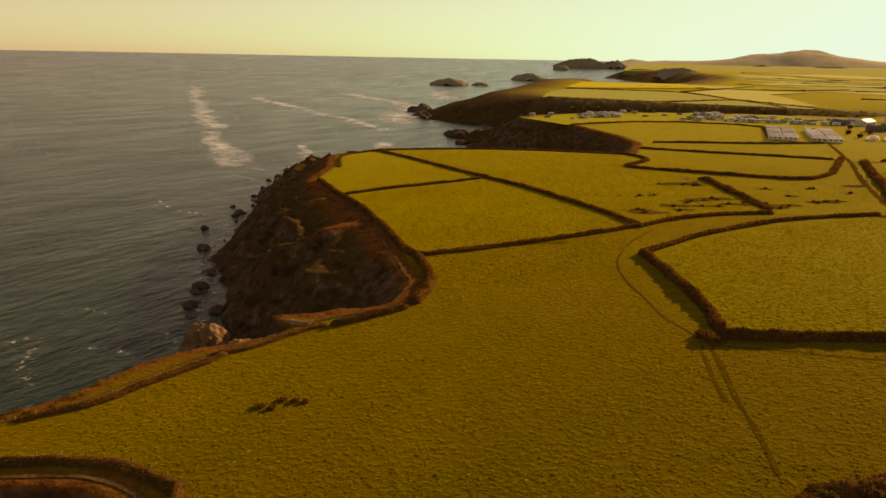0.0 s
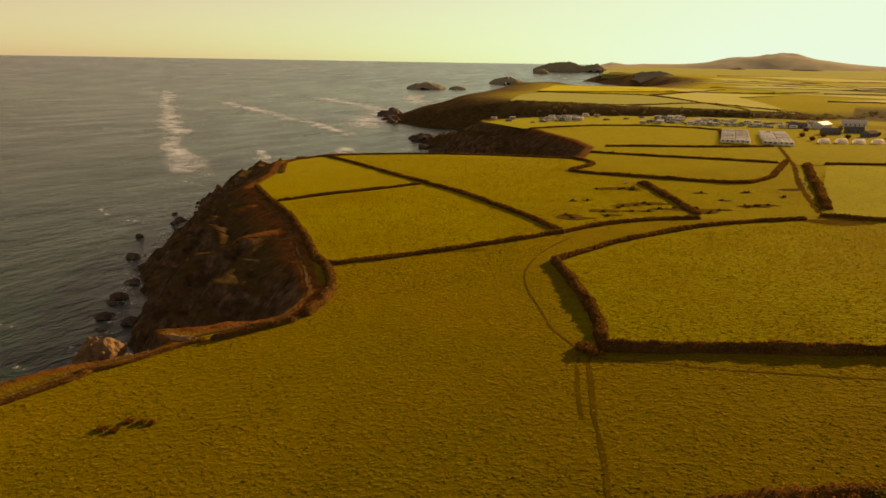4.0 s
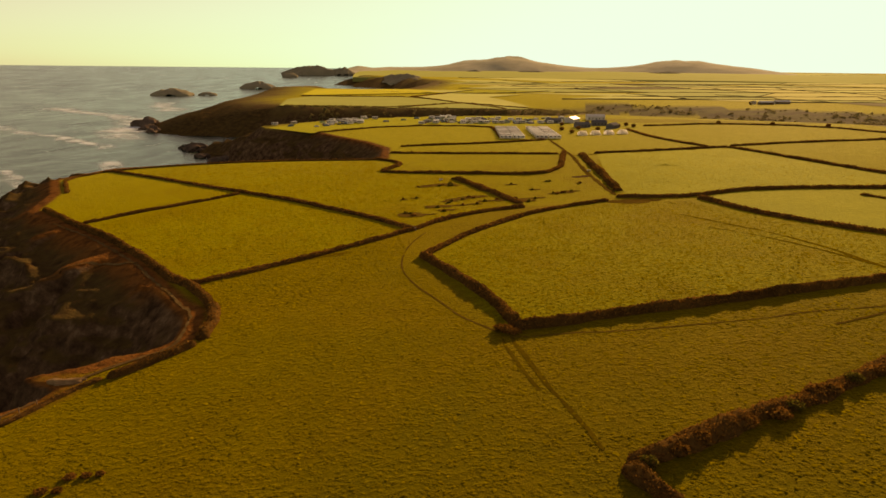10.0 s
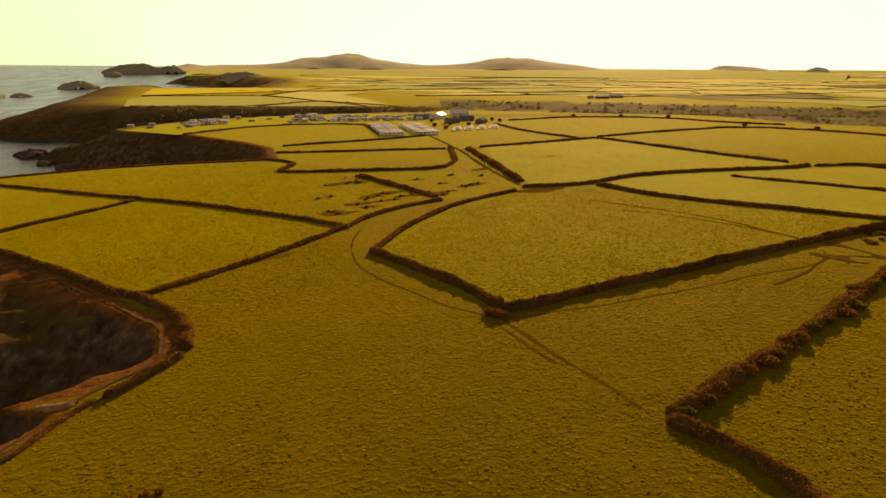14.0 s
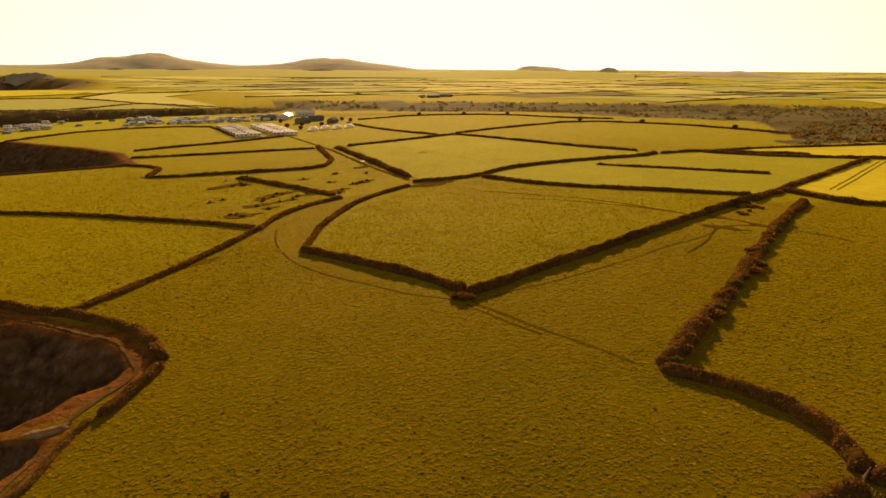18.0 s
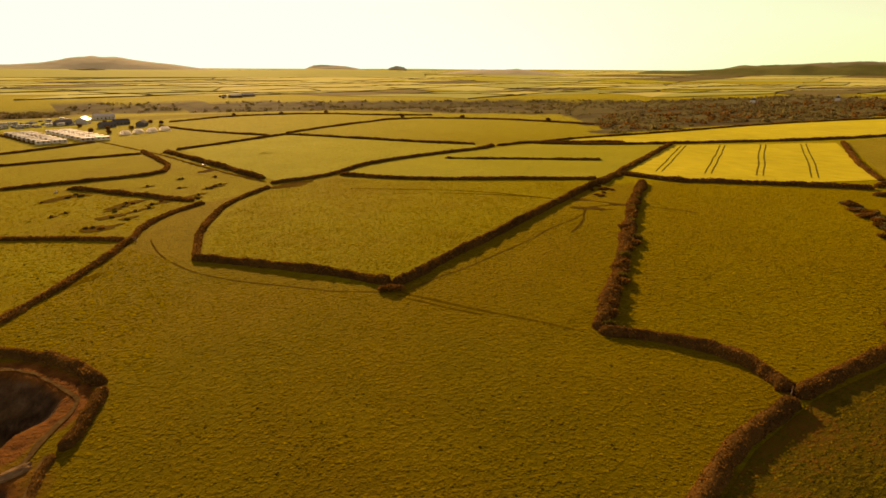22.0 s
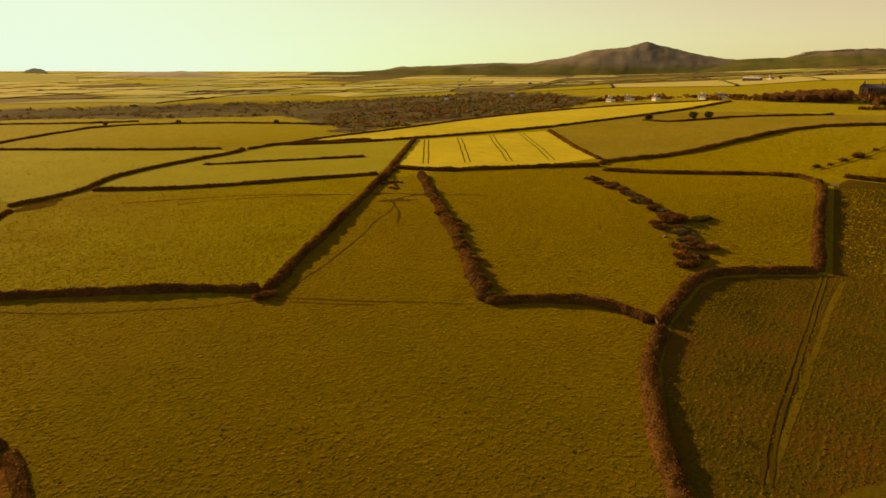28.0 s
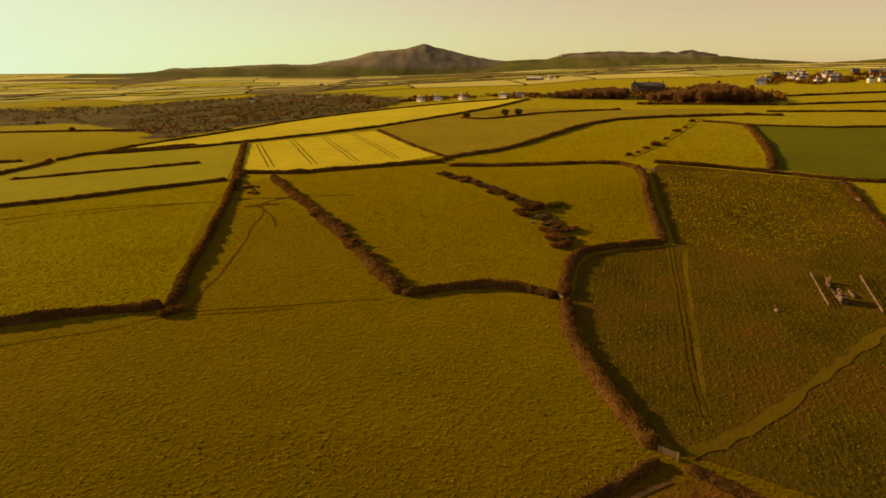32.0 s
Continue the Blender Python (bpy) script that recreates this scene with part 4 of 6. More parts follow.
hedge([(-229, 163), (-243, 181), (-257, 199), (-246, 228), (-210, 249), (-168, 265), (-121, 270), (-100, 272)], 1.0, 1.8, leaf=0.5, dense=8, label="low earth coast bank")
hedge([(-68.4, -8.5), (-71.6, -15.5), (-74.4, -21), (-78, -26)], 1.9, 2.0, leaf=0.3, dense=24, label="steep earth bank at the head of the cove", lumpy=0.3, straight=True)
hedge([(-79.3, -26), (-82, -32), (-83.4, -37), (-86, -45), (-91, -50)], 0.7, 1.1, leaf=0.3, dense=14, label="low earth bank beside the coast path", lumpy=0.5)


def bush(x, y, r, tall, seed, mat=None, label="rounded brown gorse bush", leaf=0.35, sink=0.2, group="bushes"):
    rng = np.random.default_rng(seed)
    z = height(x, y)
    bm = bmesh.new()
    bmesh.ops.create_icosphere(bm, subdivisions=2, radius=1.0)
    co = np.array([v.co[:] for v in bm.verts])
    k = 0.82 + 0.9 * rough_noise(co[:, 0] * 1.6 + seed, co[:, 1] * 1.6 + co[:, 2] * 1.3, seed, 3)
    for v, q, kk in zip(bm.verts, co, k):
        v.co = (q[0] * r * kk, q[1] * r * kk, max(-sink, tall * (0.45 + 0.5 * q[2] * kk)))
    bm.normal_update()
    me = bpy.data.meshes.new("bush")
    bm.to_mesh(me)
    bm.free()
    me.materials.append(hedge_bank)
    thing = tagged(new("bush"), label, "bush", group)
    thing.location = (x, y, z)
    core = new("core", me)
    core.parent = thing
    d = rng.normal(0, 1, (int(130 * max(1, r * r / 2)), 3))
    d /= np.linalg.norm(d, axis=1)[:, None]
    d[:, 2] = np.abs(d[:, 2])
    spot = np.c_[d[:, :2] * r * rng.uniform(0.75, 1.08, (len(d), 1)), tall * (0.42 + 0.56 * d[:, 2] * rng.uniform(0.85, 1.1, len(d)))]
    v, f = leaf_cloud(spot, rng.uniform(0.6, 1.3, len(d)) * leaf, rng)
    sheet("foliage", v, f, mat or hedge_leaf, thing, smooth=False)
    return thing


for k, (x, y, r, h) in enumerate([(0.0, -0.7, 1.8, 1.6), (1.8, -1.5, 1.3, 1.2), (-1.6, 0.9, 1.2, 1.1)]):
    bush(x, y, r, h, 100 + k, label="rounded thorn bush at the hedge corner")
wild = resample([(112, 15), (84, -5), (69, -17), (55, -27), (43, -35), (30, -44), (22, -50)], 5.2)[0]
wrng = np.random.default_rng(8)
for k, (x, y) in enumerate(wild):
    q = wrng.normal(0, 0.9, 2)
    bush(x + q[0] + 0.4, y + q[1] - 0.6, wrng.uniform(1.1, 2.1), wrng.uniform(1.2, 2.1), 120 + k, gorse_leaf if k % 3 == 0 else hedge_leaf, "rounded thorn and gorse bush grown into the hedge")
for k, (x, y, r, h) in enumerate([(204, -118, 1.4, 1.0), (213, -123, 0.9, 0.6), (228, -128, 1.6, 1.0), (240, -134, 2.6, 1.6), (246, -135, 1.8, 1.2), (262, -142, 1.2, 0.8), (288, -151, 2.2, 1.5), (304, -158, 1.3, 0.8), (330, -166, 1.8, 1.2)]):
    bush(x, y, r, h, 420 + k, hedge_leaf, "low thorn bush along an old field line", 0.5, group="old field line")
for off in (0, 3.2):
    ribbon("path", [(197, -116 - off), (239, -133 - off), (283, -150 - off), (346, -172 - off)], 0.8, worn_grass, "faint line of an old field bank", lift=0.12, rough=0.7, step=3)
for k, (x, y, r) in enumerate([(-64, -62.5, 1.3), (-61.5, -62, 1.0), (-62, -58.6, 1.2), (-59.6, -58, 1.0), (-57.6, -57.4, 0.8)]):
    bush(x, y, r * 0.75, 0.4, 440 + k, hedge_leaf, "dark low rush clump in the pasture", 0.25, group="rush clumps")
gully = resample([(160, -34), (142, -53), (119, -70), (106, -79), (92, -85), (72, -89)], 1.9)[0]
grng = np.random.default_rng(5)
for k, (x, y) in enumerate(gully):
    if grng.uniform() < 0.95:
        q = grng.normal(0, 1.3, 2)
        bush(x + q[0], y + q[1], grng.uniform(1.1, 2.5), grng.uniform(0.7, 1.6), 160 + k, moor_leaf if k % 3 == 0 else hedge_leaf, "brown thorn and rush clump in the wet gully", 0.34, group="gully scrub")
CLUMPS = [(-44.5, 119.4, 2.6), (-47, 122, 1.8), (-38.5, 136.8, 2.4), (-33.6, 129.5, 1.6), (-32.5, 153.1, 2.2), (-29, 157, 1.8), (-25.7, 159.4, 2.4), (-36, 148, 1.5), (-51.4, 154.1, 0.9), (-56, 150, 0.8), (-49.7, 184.9, 2.6), (-44, 189, 2.2),
          (-54, 181, 1.4), (-40, 186, 1.8), (0.2, 158.5, 1.6), (12.6, 172.8, 2.0), (16, 176, 1.6), (9, 170, 1.4), (-7.3, 154.3, 2.2), (-3, 152, 1.8), (-0.9, 178.3, 1.2), (-14, 152, 1.8), (-20, 150, 1.4), (-24, 143, 1.2), (-30, 140, 1.3), (5, 200, 1.0), (-12, 190, 1.1), (20, 196, 0.8)]
for k, (x, y, r) in enumerate(CLUMPS):
    patch("bracken_patch", x, y, r * 2.6, r * 1.1, 0.3, bracken, "low brown bracken and bramble in rough pasture", 40 + k, 0.16, "bracken")
    for n_ in range(1 + k % 2):
        dx, dy = grng.normal(0, 0.8 * r, 2)
        bush(x + dx, y + dy, r * grng.uniform(0.25, 0.5), grng.uniform(0.3, 0.55), 560 + k * 3 + n_, gorse_leaf if (k + n_) % 3 else hedge_leaf, "low bramble clump in rough pasture", 0.4, group="rough pasture clumps")
for k in range(14):
    x, y = grng.uniform(107, 122), 0
    y = 24 + (x - 107) * 0.85 + grng.uniform(-3, 9)
    bush(x, y, grng.uniform(0.5, 1.1), grng.uniform(0.3, 0.6), 640 + k, hedge_leaf, "low rush clump in the gateway corner", 0.3, group="gateway rushes")
for k, (x, y, r, h) in enumerate([(111.4, -78.5, 3.4, 2.0), (114, -76, 2.6, 1.6), (108, -76.5, 2.4, 1.4), (114.7, -85, 2.6, 0.9), (117, -87, 1.8, 0.7), (86.6, -82.3, 1.7, 0.9), (84.9, -84.9, 2.2, 1.2), (92.4, -87.3, 1.6, 1.0), (88.5, -90.1, 2.0, 1.0), (91.1, -92.5, 1.7, 0.9), (78.3, -85.4, 2.3, 1.2), (80, -88, 2.2, 1.2), (81, -91.4, 1.4, 0.7), (71, -86.9, 2.0, 1.0), (72, -89, 2.4, 1.2), (120.4, -69.7, 2.4, 1.3), (101.1, -74.9, 2.2, 1.1), (104, -73, 2.2, 1.3)]):
    bush(x, y, r, h, 700 + k, gorse_leaf if k in (3, 4) else hedge_leaf, "mounded thorn and rush clump in the wet gully", 0.42, group="gully scrub")


# ---- grass tufts ----
def tufts(name, ring, count, seed, mat, size, label, tall=1.0, rows=0.0):
    rng = np.random.default_rng(seed)
    r = np.array(ring, float)
    p = rng.uniform(r.min(0), r.max(0), (count * 2, 2))
    p = p[inside(p[:, 0], p[:, 1], ring)]
    p = p[rng.uniform(0, 1, len(p)) < 0.4 + 0.9 * np.clip(0.4 + rough_noise(p[:, 0] / 9, p[:, 1] / 9, seed, 3), 0.05, 1)][:count]
    n = len(p)
    if rows:
        line = p[:, 1] + 0.113 * p[:, 0]
        p[:, 1] += (np.round(line / rows) * rows - line) * rng.choice([0.0, 0.75], n, p=[0.35, 0.65])
    z = plateau(p[:, 0], p[:, 1]) + 0.06
    s = rng.uniform(0.4, 1.6, n) ** 1.6 * size * 0.8
    turn = rng.uniform(0, 6.28, n)
    ring_ = []
    for k in range(4):
        rr = s * rng.uniform(0.6, 1.3, n)
        ring_.append(np.c_[p[:, 0] + rr * np.cos(turn + k * 1.57), p[:, 1] + rr * np.sin(turn + k * 1.57), z - 0.03])
    tip = np.c_[p + rng.normal(0, 0.25, (n, 2)) * s[:, None], z + s * rng.uniform(0.10, 0.25, n) * tall]
    v = np.stack(ring_ + [tip], 1).reshape(-1, 3)
    i = np.arange(n)[:, None] * 5
    f = np.concatenate([i + [k, (k + 1) % 4, 4] for k in range(4)], 0)
    return tagged(sheet(name, v, f, mat, smooth=True), label, "grass", kind="stuff")


tufts("grass_tufts", [(-66, -8), (-36, 50), (-30, 50), (-4, -2), (20, 5), (84, 30), (100, 15), (60, -26), (22, -52), (30, -85), (4, -92), (-35, -106), (-55, -84), (-90, -85), (-88, -50)], 17000, 1, grass_tuft, 0.28, "short green grass tufts across the pasture", 0.8)
tufts("grass_tufts", [(-2, 5), (-28, 58), (-5, 110), (30, 150), (60, 150), (120, 60), (120, 48), (50, 24)], 13000, 2, grass_tuft, 0.32, "coarse green grass tufts in the hedged field")
tufts("grass_tufts", [(24, -52), (34, -84), (66, -92), (90, -84), (150, -40), (150, 25), (130, 26), (60, -20)], 11000, 3, grass_tuft, 0.30, "short green grass tufts in the grazing field")
tufts("grass_tufts", [(-30, -109), (0, -96), (60, -97), (83, -126), (160, -126), (165, -195), (100, -192), (20, -230), (-40, -140)], 46000, 4, rough_tuft, 0.27, "tall dry brown grass tussocks", 2.7, rows=1.5)
tufts("grass_tufts", [(-90, 36), (-44, 92), (-60, 112), (-136, 162), (-170, 104), (-100, 45)], 6000, 5, grass_tuft, 0.42, "short green grass tufts in the coastal field")
tufts("grass_tufts", [(-60, -7), (-90, 30), (-44, 88), (-34, 62)], 4000, 6, grass_tuft, 0.38, "short green grass tufts near the cove")

tufts("grass_tufts", [(92, -86), (150, -42), (176, -42), (178, -72), (180, -108), (166, -117), (86, -117), (80, -104)], 4500, 7, grass_tuft, 0.36, "short green grass tufts in the cattle field")
tufts("grass_tufts", [(152, 26), (176, -14), (186, -34), (177, -40), (150, -38)], 1500, 8, grass_tuft, 0.36, "short green grass tufts below the yellow crop")
tufts("grass_tufts", [(190, -36), (224, -62), (278, -86), (330, -112), (346, -144), (352, -174), (314, -192), (258, -188), (212, -181), (188, -172), (186, -128), (184, -60)], 9000, 9, grass_tuft, 0.55, "coarse green grass tufts beyond the hedge")
tufts("grass_tufts", [(210, -30), (228, -56), (279, -78), (334, -106), (352, -140), (390, -190), (396, -127), (400, -30), (334, 14), (292, 26)], 5000, 10, rough_tuft, 0.6, "dry golden grass tussocks")
tufts("grass_tufts", [(-45, 100), (-85, 134), (-172, 188), (-244, 226), (-210, 246), (-100, 268), (-84, 224), (-44, 206), (-8, 146)], 8000, 11, grass_tuft, 0.55, "coarse grass tufts in the rough coastal field")
tufts("grass_tufts", [(34, 165), (30, 230), (34, 295), (116, 328), (150, 230), (168, 186), (160, 168), (110, 174)], 5000, 12, grass_tuft, 0.55, "short green grass tufts in the cattle pasture")

tufts("grass_tufts", [(88, -126), (164, -126), (176, -160), (166, -194), (100, -190), (70, -150)], 9000, 13, grass_tuft, 0.42, "green grass tufts over the brown field", 1.4)


# ---- solids ----
def box(bm, cx, cy, cz, sx, sy, sz, turn=0.0, bevel=0.0):
    r = bmesh.ops.create_cube(bm, size=1.0, matrix=Matrix.Translation((cx, cy, cz)) @ Matrix.Rotation(turn, 4, "Z") @ Matrix.Diagonal((sx, sy, sz, 1)))
    if bevel:
        edges = list({e for v in r["verts"] for e in v.link_edges})
        bmesh.ops.bevel(bm, geom=edges, offset=bevel, segments=2, affect="EDGES", profile=0.6)
    return bm


def part(name, bm, mat, parent, label="", smooth=False):
    me = bpy.data.meshes.new(name)
    bm.normal_update()
    bm.to_mesh(me)
    bm.free()
    me.materials.append(mat)
    if smooth:
        me.polygons.foreach_set("use_smooth", [True] * len(me.polygons))
    ob = new(name, me)
    ob.parent = parent
    if label:
        ob["label"] = label
    return ob


def thing_at(name, label, category, group="", x=0, y=0, turn=0.0, z=None):
    ob = tagged(new(name), label, category, group)
    ob.location, ob.rotation_euler[2] = (x, y, height(x, y) if z is None else z), turn
    return ob


def rock(x, y, z, rx, ry, rz, seed, mat, label, turn=0.0, name="rock", group="sea rocks", detail=3, craggy=1.7):
    bm = bmesh.new()
    bmesh.ops.create_icosphere(bm, subdivisions=detail, radius=1.0)
    co = np.array([v.co[:] for v in bm.verts])
    k = 1 + craggy * rough_noise(co[:, 0] * 1.3 + seed, co[:, 1] * 1.3 + co[:, 2] * 0.9, seed, 4) + 0.5 * np.abs(rough_noise(co[:, 0] * 3 + seed, co[:, 2] * 3 - co[:, 1] * 2, seed + 3, 3))
    for v, q, kk in zip(bm.verts, co, k):
        v.co = (q[0] * kk * rx, q[1] * kk * ry, q[2] * kk * rz)
    me = bpy.data.meshes.new(name)
    bm.to_mesh(me)
    bm.free()
    me.materials.append(mat)
    ob = tagged(new(name, me), label, "rock", group)
    ob.location, ob.rotation_euler[2] = (x, y, z), turn
    return ob


# ---- shore ----
rock(-131, -19, -29, 7.2, 6.4, 9.0, 5, warm_rock, "sunlit tan sea stack at the cove mouth", detail=4, craggy=0.9)
rock(-124, -30, -29, 5, 4, 5, 4, sea_rock, "dark rock at the cliff foot")
rock(-112, -23, -22, 3, 7, 3.0, 6, warm_rock, "pale slab on the cliff brow", 0.8)
rock(-152, -74, -31, 4, 3.4, 5.5, 8, warm_rock, "reddish sea stack below the cliff")
rock(-166, -82, -31, 5, 4, 5, 9, warm_rock, "reddish sea rock in the surf")
rock(-83, 2, -14.5, 3.2, 7.5, 4.5, 14, warm_rock, "bare rock slab below the corner of the path", 0.35, detail=4)
rock(-86, -28.4, -6.4, 3.4, 1.2, 0.9, 15, warm_rock, "pale rock edge above the small inlet", 0.35)
srng = np.random.default_rng(11)
shore_pts = resample([(-147, 0), (-167, 15), (-190, 36), (-226, 70), (-258, 110), (-300, 176), (-342, 248), (-352, 264)], 13)[0]
for k, (x, y) in enumerate(shore_pts):
    for _ in range(2 if k % 3 else 1):
        r = srng.uniform(0.5, 1.8) ** 1.5 * 1.3
        rock(x - srng.uniform(-6, 12), y - srng.uniform(-5, 7), SEA + srng.uniform(-0.8, 0.4), r * srng.uniform(0.8, 1.6), r, r * srng.uniform(0.5, 1.0), 30 + k * 2, sea_rock, "dark wet rock at the cliff foot", srng.uniform(0, 3), detail=2)
for k, (x, y, r) in enumerate([(-200, 44, 2.2), (-216, 66, 1.5), (-222, 71, 1.9), (-206, 52, 1.2), (-210, 60, 1.5), (-186, 24, 1.5), (-176, 14, 2.0), (-198, 55, 1.1), (-230, 84, 1.6), (-166, 6, 1.1), (-154, -6, 1.3), (-310, 214, 3), (-322, 232, 4)]):
    rock(x, y, SEA - 0.3, r * 1.5, r, r * 0.8, 70 + k, sea_rock, "dark rock standing in the shallow sea", k * 0.7, detail=3)
for k, (x, y, r) in enumerate([(-372, 545, 9), (-384, 556, 6), (-362, 536, 8), (-575, 795, 14), (-592, 800, 10), (-545, 745, 10), (-520, 716, 9), (-300, 462, 7), (-330, 492, 6)]):
    rock(x, y, SEA + 0.5, r * 1.3, r, r * 0.6, 90 + k, sea_rock, "dark rock at the tip of the headland", k * 0.9, detail=3)


def island(x, y, base, along, across, tall, bearing, seed, label, name="island", mat=None, flat=0.5):
    """A rocky island: steep sides, a grassy uneven top."""
    n, m = 96, 40
    a, b = np.meshgrid(np.linspace(-1, 1, n), np.linspace(-1, 1, m))
    r = np.sqrt(a ** 2 + b ** 2) + 0.28 * rough_noise(a * 3 + seed, b * 3, seed, 3)
    h = np.clip(1 - r, 0, 1) ** flat * (1 + 0.6 * rough_noise(a * 4 + seed, b * 2.5, seed + 5, 4)) * tall + np.where(r >= 1, -8, 0)
    ca, sa = math.cos(bearing), math.sin(bearing)
    v = np.stack([x + a * along * ca - b * across * sa, y + a * along * sa + b * across * ca, base + h], -1).reshape(-1, 3)
    return tagged(sheet(name, v, grid_faces(m, n), mat or haze_pale_heath), label, "island", "islands", "structure")


def bearing_place(bearing, dist):
    return MIDDLE[0] + math.sin(radians(bearing)) * dist, MIDDLE[1] + math.cos(radians(bearing)) * dist


island(-1066, 1712, -33, 58, 40, 21, 0.5, 4, "low dark rocky island off the coast", mat=isle_heath)
island(-985, 1760, -33, 28, 18, 11, 0.5, 6, "small dark rock islet", mat=isle_heath)
island(-1040, 2230, -28, 62, 40, 24, 0.5, 8, "dark rocky islet beside the headland", mat=isle_heath)
island(-575, 2490, -22, 250, 75, 44, 2.31, 18, "dark cliffed headland beyond the bay", "headland", isle_heath, 0.45)
x, y = bearing_place(-20.6, 3500)
island(x, y, -4, 38, 40, 23, 0.4, 10, "small domed sea stack on the horizon", mat=isle_heath)
x, y = bearing_place(-18.9, 3850)
island(x, y, 3, 165, 70, 52, 0.33, 12, "hazy island with steep cliffs", flat=0.6, mat=isle_heath)
x, y = bearing_place(-16.6, 3850)
island(x, y, 3, 75, 60, 42, 0.33, 14, "hazy island with steep cliffs", flat=0.6, mat=isle_heath)

x, y = bearing_place(31.9, 4600)
island(x, y, 34, 62, 40, 24, -0.55, 16, "low hazy island on the horizon", flat=0.7)


def hill(points, dist, depth, seed, label, mat=None, crag=0.0):
    """A far range: rows of (bearing, height) for its crest, swelling from the plain and falling away behind."""
    bs, hs = np.array(points, float).T
    n, m = 420, 45
    b = np.linspace(bs[0], bs[-1], n)
    base = 8.0
    crest = np.interp(b, bs, hs) - base
    crest = np.maximum(crest, 0) * (1 + 0.05 * rough_noise(b * 0.9, b * 0 + seed, seed, 3))
    spiky = crag * 0.6 * rough_noise(b * 1.4, b * 0, seed + 1, 3) * np.clip(crest / 60, 0, 1)
    rows = []
    span = max(3, int(n * 5.0 / (bs[-1] - bs[0])))
    soft_crest = np.convolve(np.pad(crest, span, mode="edge"), np.hanning(2 * span + 1) / np.hanning(2 * span + 1).sum(), mode="valid")
    for k in np.linspace(-1, 1, m):
        d = dist + k * depth
        w = np.clip(1 - k * k, 0, 1) ** (1.25 if k < 0 else 0.8)
        z = base + (crest * (1 - abs(k)) ** 4 + soft_crest * (1 - (1 - abs(k)) ** 4)) * w * (1 + 0.5 * k * k * rough_noise(b * 0.5 + 9, b * 0 + k * 2.2, seed + 2, 3)) + spiky * (1 - abs(k)) ** 8 + 0.10 * crest * w * rough_noise(b * 0.8, b * 0 + k * 5, seed + 3, 4) - (16 if abs(k) == 1 else 0)
        rows.append(np.c_[MIDDLE[0] + np.sin(np.radians(b)) * d, MIDDLE[1] + np.cos(np.radians(b)) * d, z])
    v = np.stack(rows, 0).reshape(-1, 3)
    return tagged(sheet("hill", v, grid_faces(m, n), mat or haze_pale_heath), label, "hill", "far hills", "structure")


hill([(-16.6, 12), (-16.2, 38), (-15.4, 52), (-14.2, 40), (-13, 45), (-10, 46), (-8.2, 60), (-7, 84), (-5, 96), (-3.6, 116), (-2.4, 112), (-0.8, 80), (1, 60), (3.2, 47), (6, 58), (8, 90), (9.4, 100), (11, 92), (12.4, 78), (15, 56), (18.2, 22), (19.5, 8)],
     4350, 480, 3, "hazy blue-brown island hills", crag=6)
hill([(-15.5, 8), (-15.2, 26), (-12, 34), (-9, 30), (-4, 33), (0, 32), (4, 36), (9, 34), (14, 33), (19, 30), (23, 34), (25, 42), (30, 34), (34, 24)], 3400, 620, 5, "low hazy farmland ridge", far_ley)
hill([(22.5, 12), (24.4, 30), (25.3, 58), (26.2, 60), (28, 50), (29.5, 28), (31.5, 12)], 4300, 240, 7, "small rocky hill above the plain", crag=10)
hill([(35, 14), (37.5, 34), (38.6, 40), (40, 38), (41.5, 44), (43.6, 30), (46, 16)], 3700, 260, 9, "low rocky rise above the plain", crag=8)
hill([(50, 12), (52, 40), (54, 34), (57, 46), (58.2, 66), (61, 72), (63.5, 82), (66, 92), (68.6, 84), (71, 112), (72.6, 138), (73.6, 168), (75.5, 176), (77.2, 196), (77.8, 206), (78.4, 192), (80, 168), (82, 126), (84, 108), (88, 60), (90, 20)],
     4300, 600, 11, "heather hill with a rocky top", dark_heath, crag=14)
hill([(80, 60), (84, 106), (88, 118), (91, 148), (94, 147), (96.5, 143), (98, 132), (98.6, 152), (99.4, 134), (104, 106), (107.5, 86), (110, 98), (113, 118), (120, 130), (126, 60)],
     4250, 650, 13, "long green hill with rocky outcrops", ridge_heath, crag=12)


for k, (b, z, r) in enumerate([(-6.3, 33, 40), (-3.2, 28, 50), (-2.0, 36, 44), (-0.9, 26, 40), (1.2, 25, 70), (3.5, 20, 60), (7.0, 28, 60), (8.3, 38, 44), (10.2, 22, 40)]):
    x, y = -15 + math.sin(radians(b)) * 3300, -149 + math.cos(radians(b)) * 3300
    rock(x, y, z - 10, r * 1.5, r * 0.8, 10, 540 + k, isle_heath, "low rocky outcrop on the farmland ridge", -radians(b), name="outcrop", group="ridge outcrops", detail=2)
for k, (b, z, r) in enumerate([(77.7, 206, 12), (77.4, 200, 14), (89.4, 128, 40), (90.4, 141, 46), (91.2, 146, 40), (92.2, 144, 44), (93.4, 145, 46), (94.6, 143, 44), (95.8, 141, 46), (96.8, 138, 36), (98.2, 140, 34), (98.7, 146, 30), (99.2, 138, 34)]):
    x, y = bearing_place(b, 4280)
    rock(x, y, z - 9, r * (1.6 if b < 80 else 3.0), r, 9 if b < 80 else 20, 500 + k, dark_heath, "dark rocky outcrop on the hilltop", -radians(b), name="outcrop", group="hilltop outcrops", detail=2)


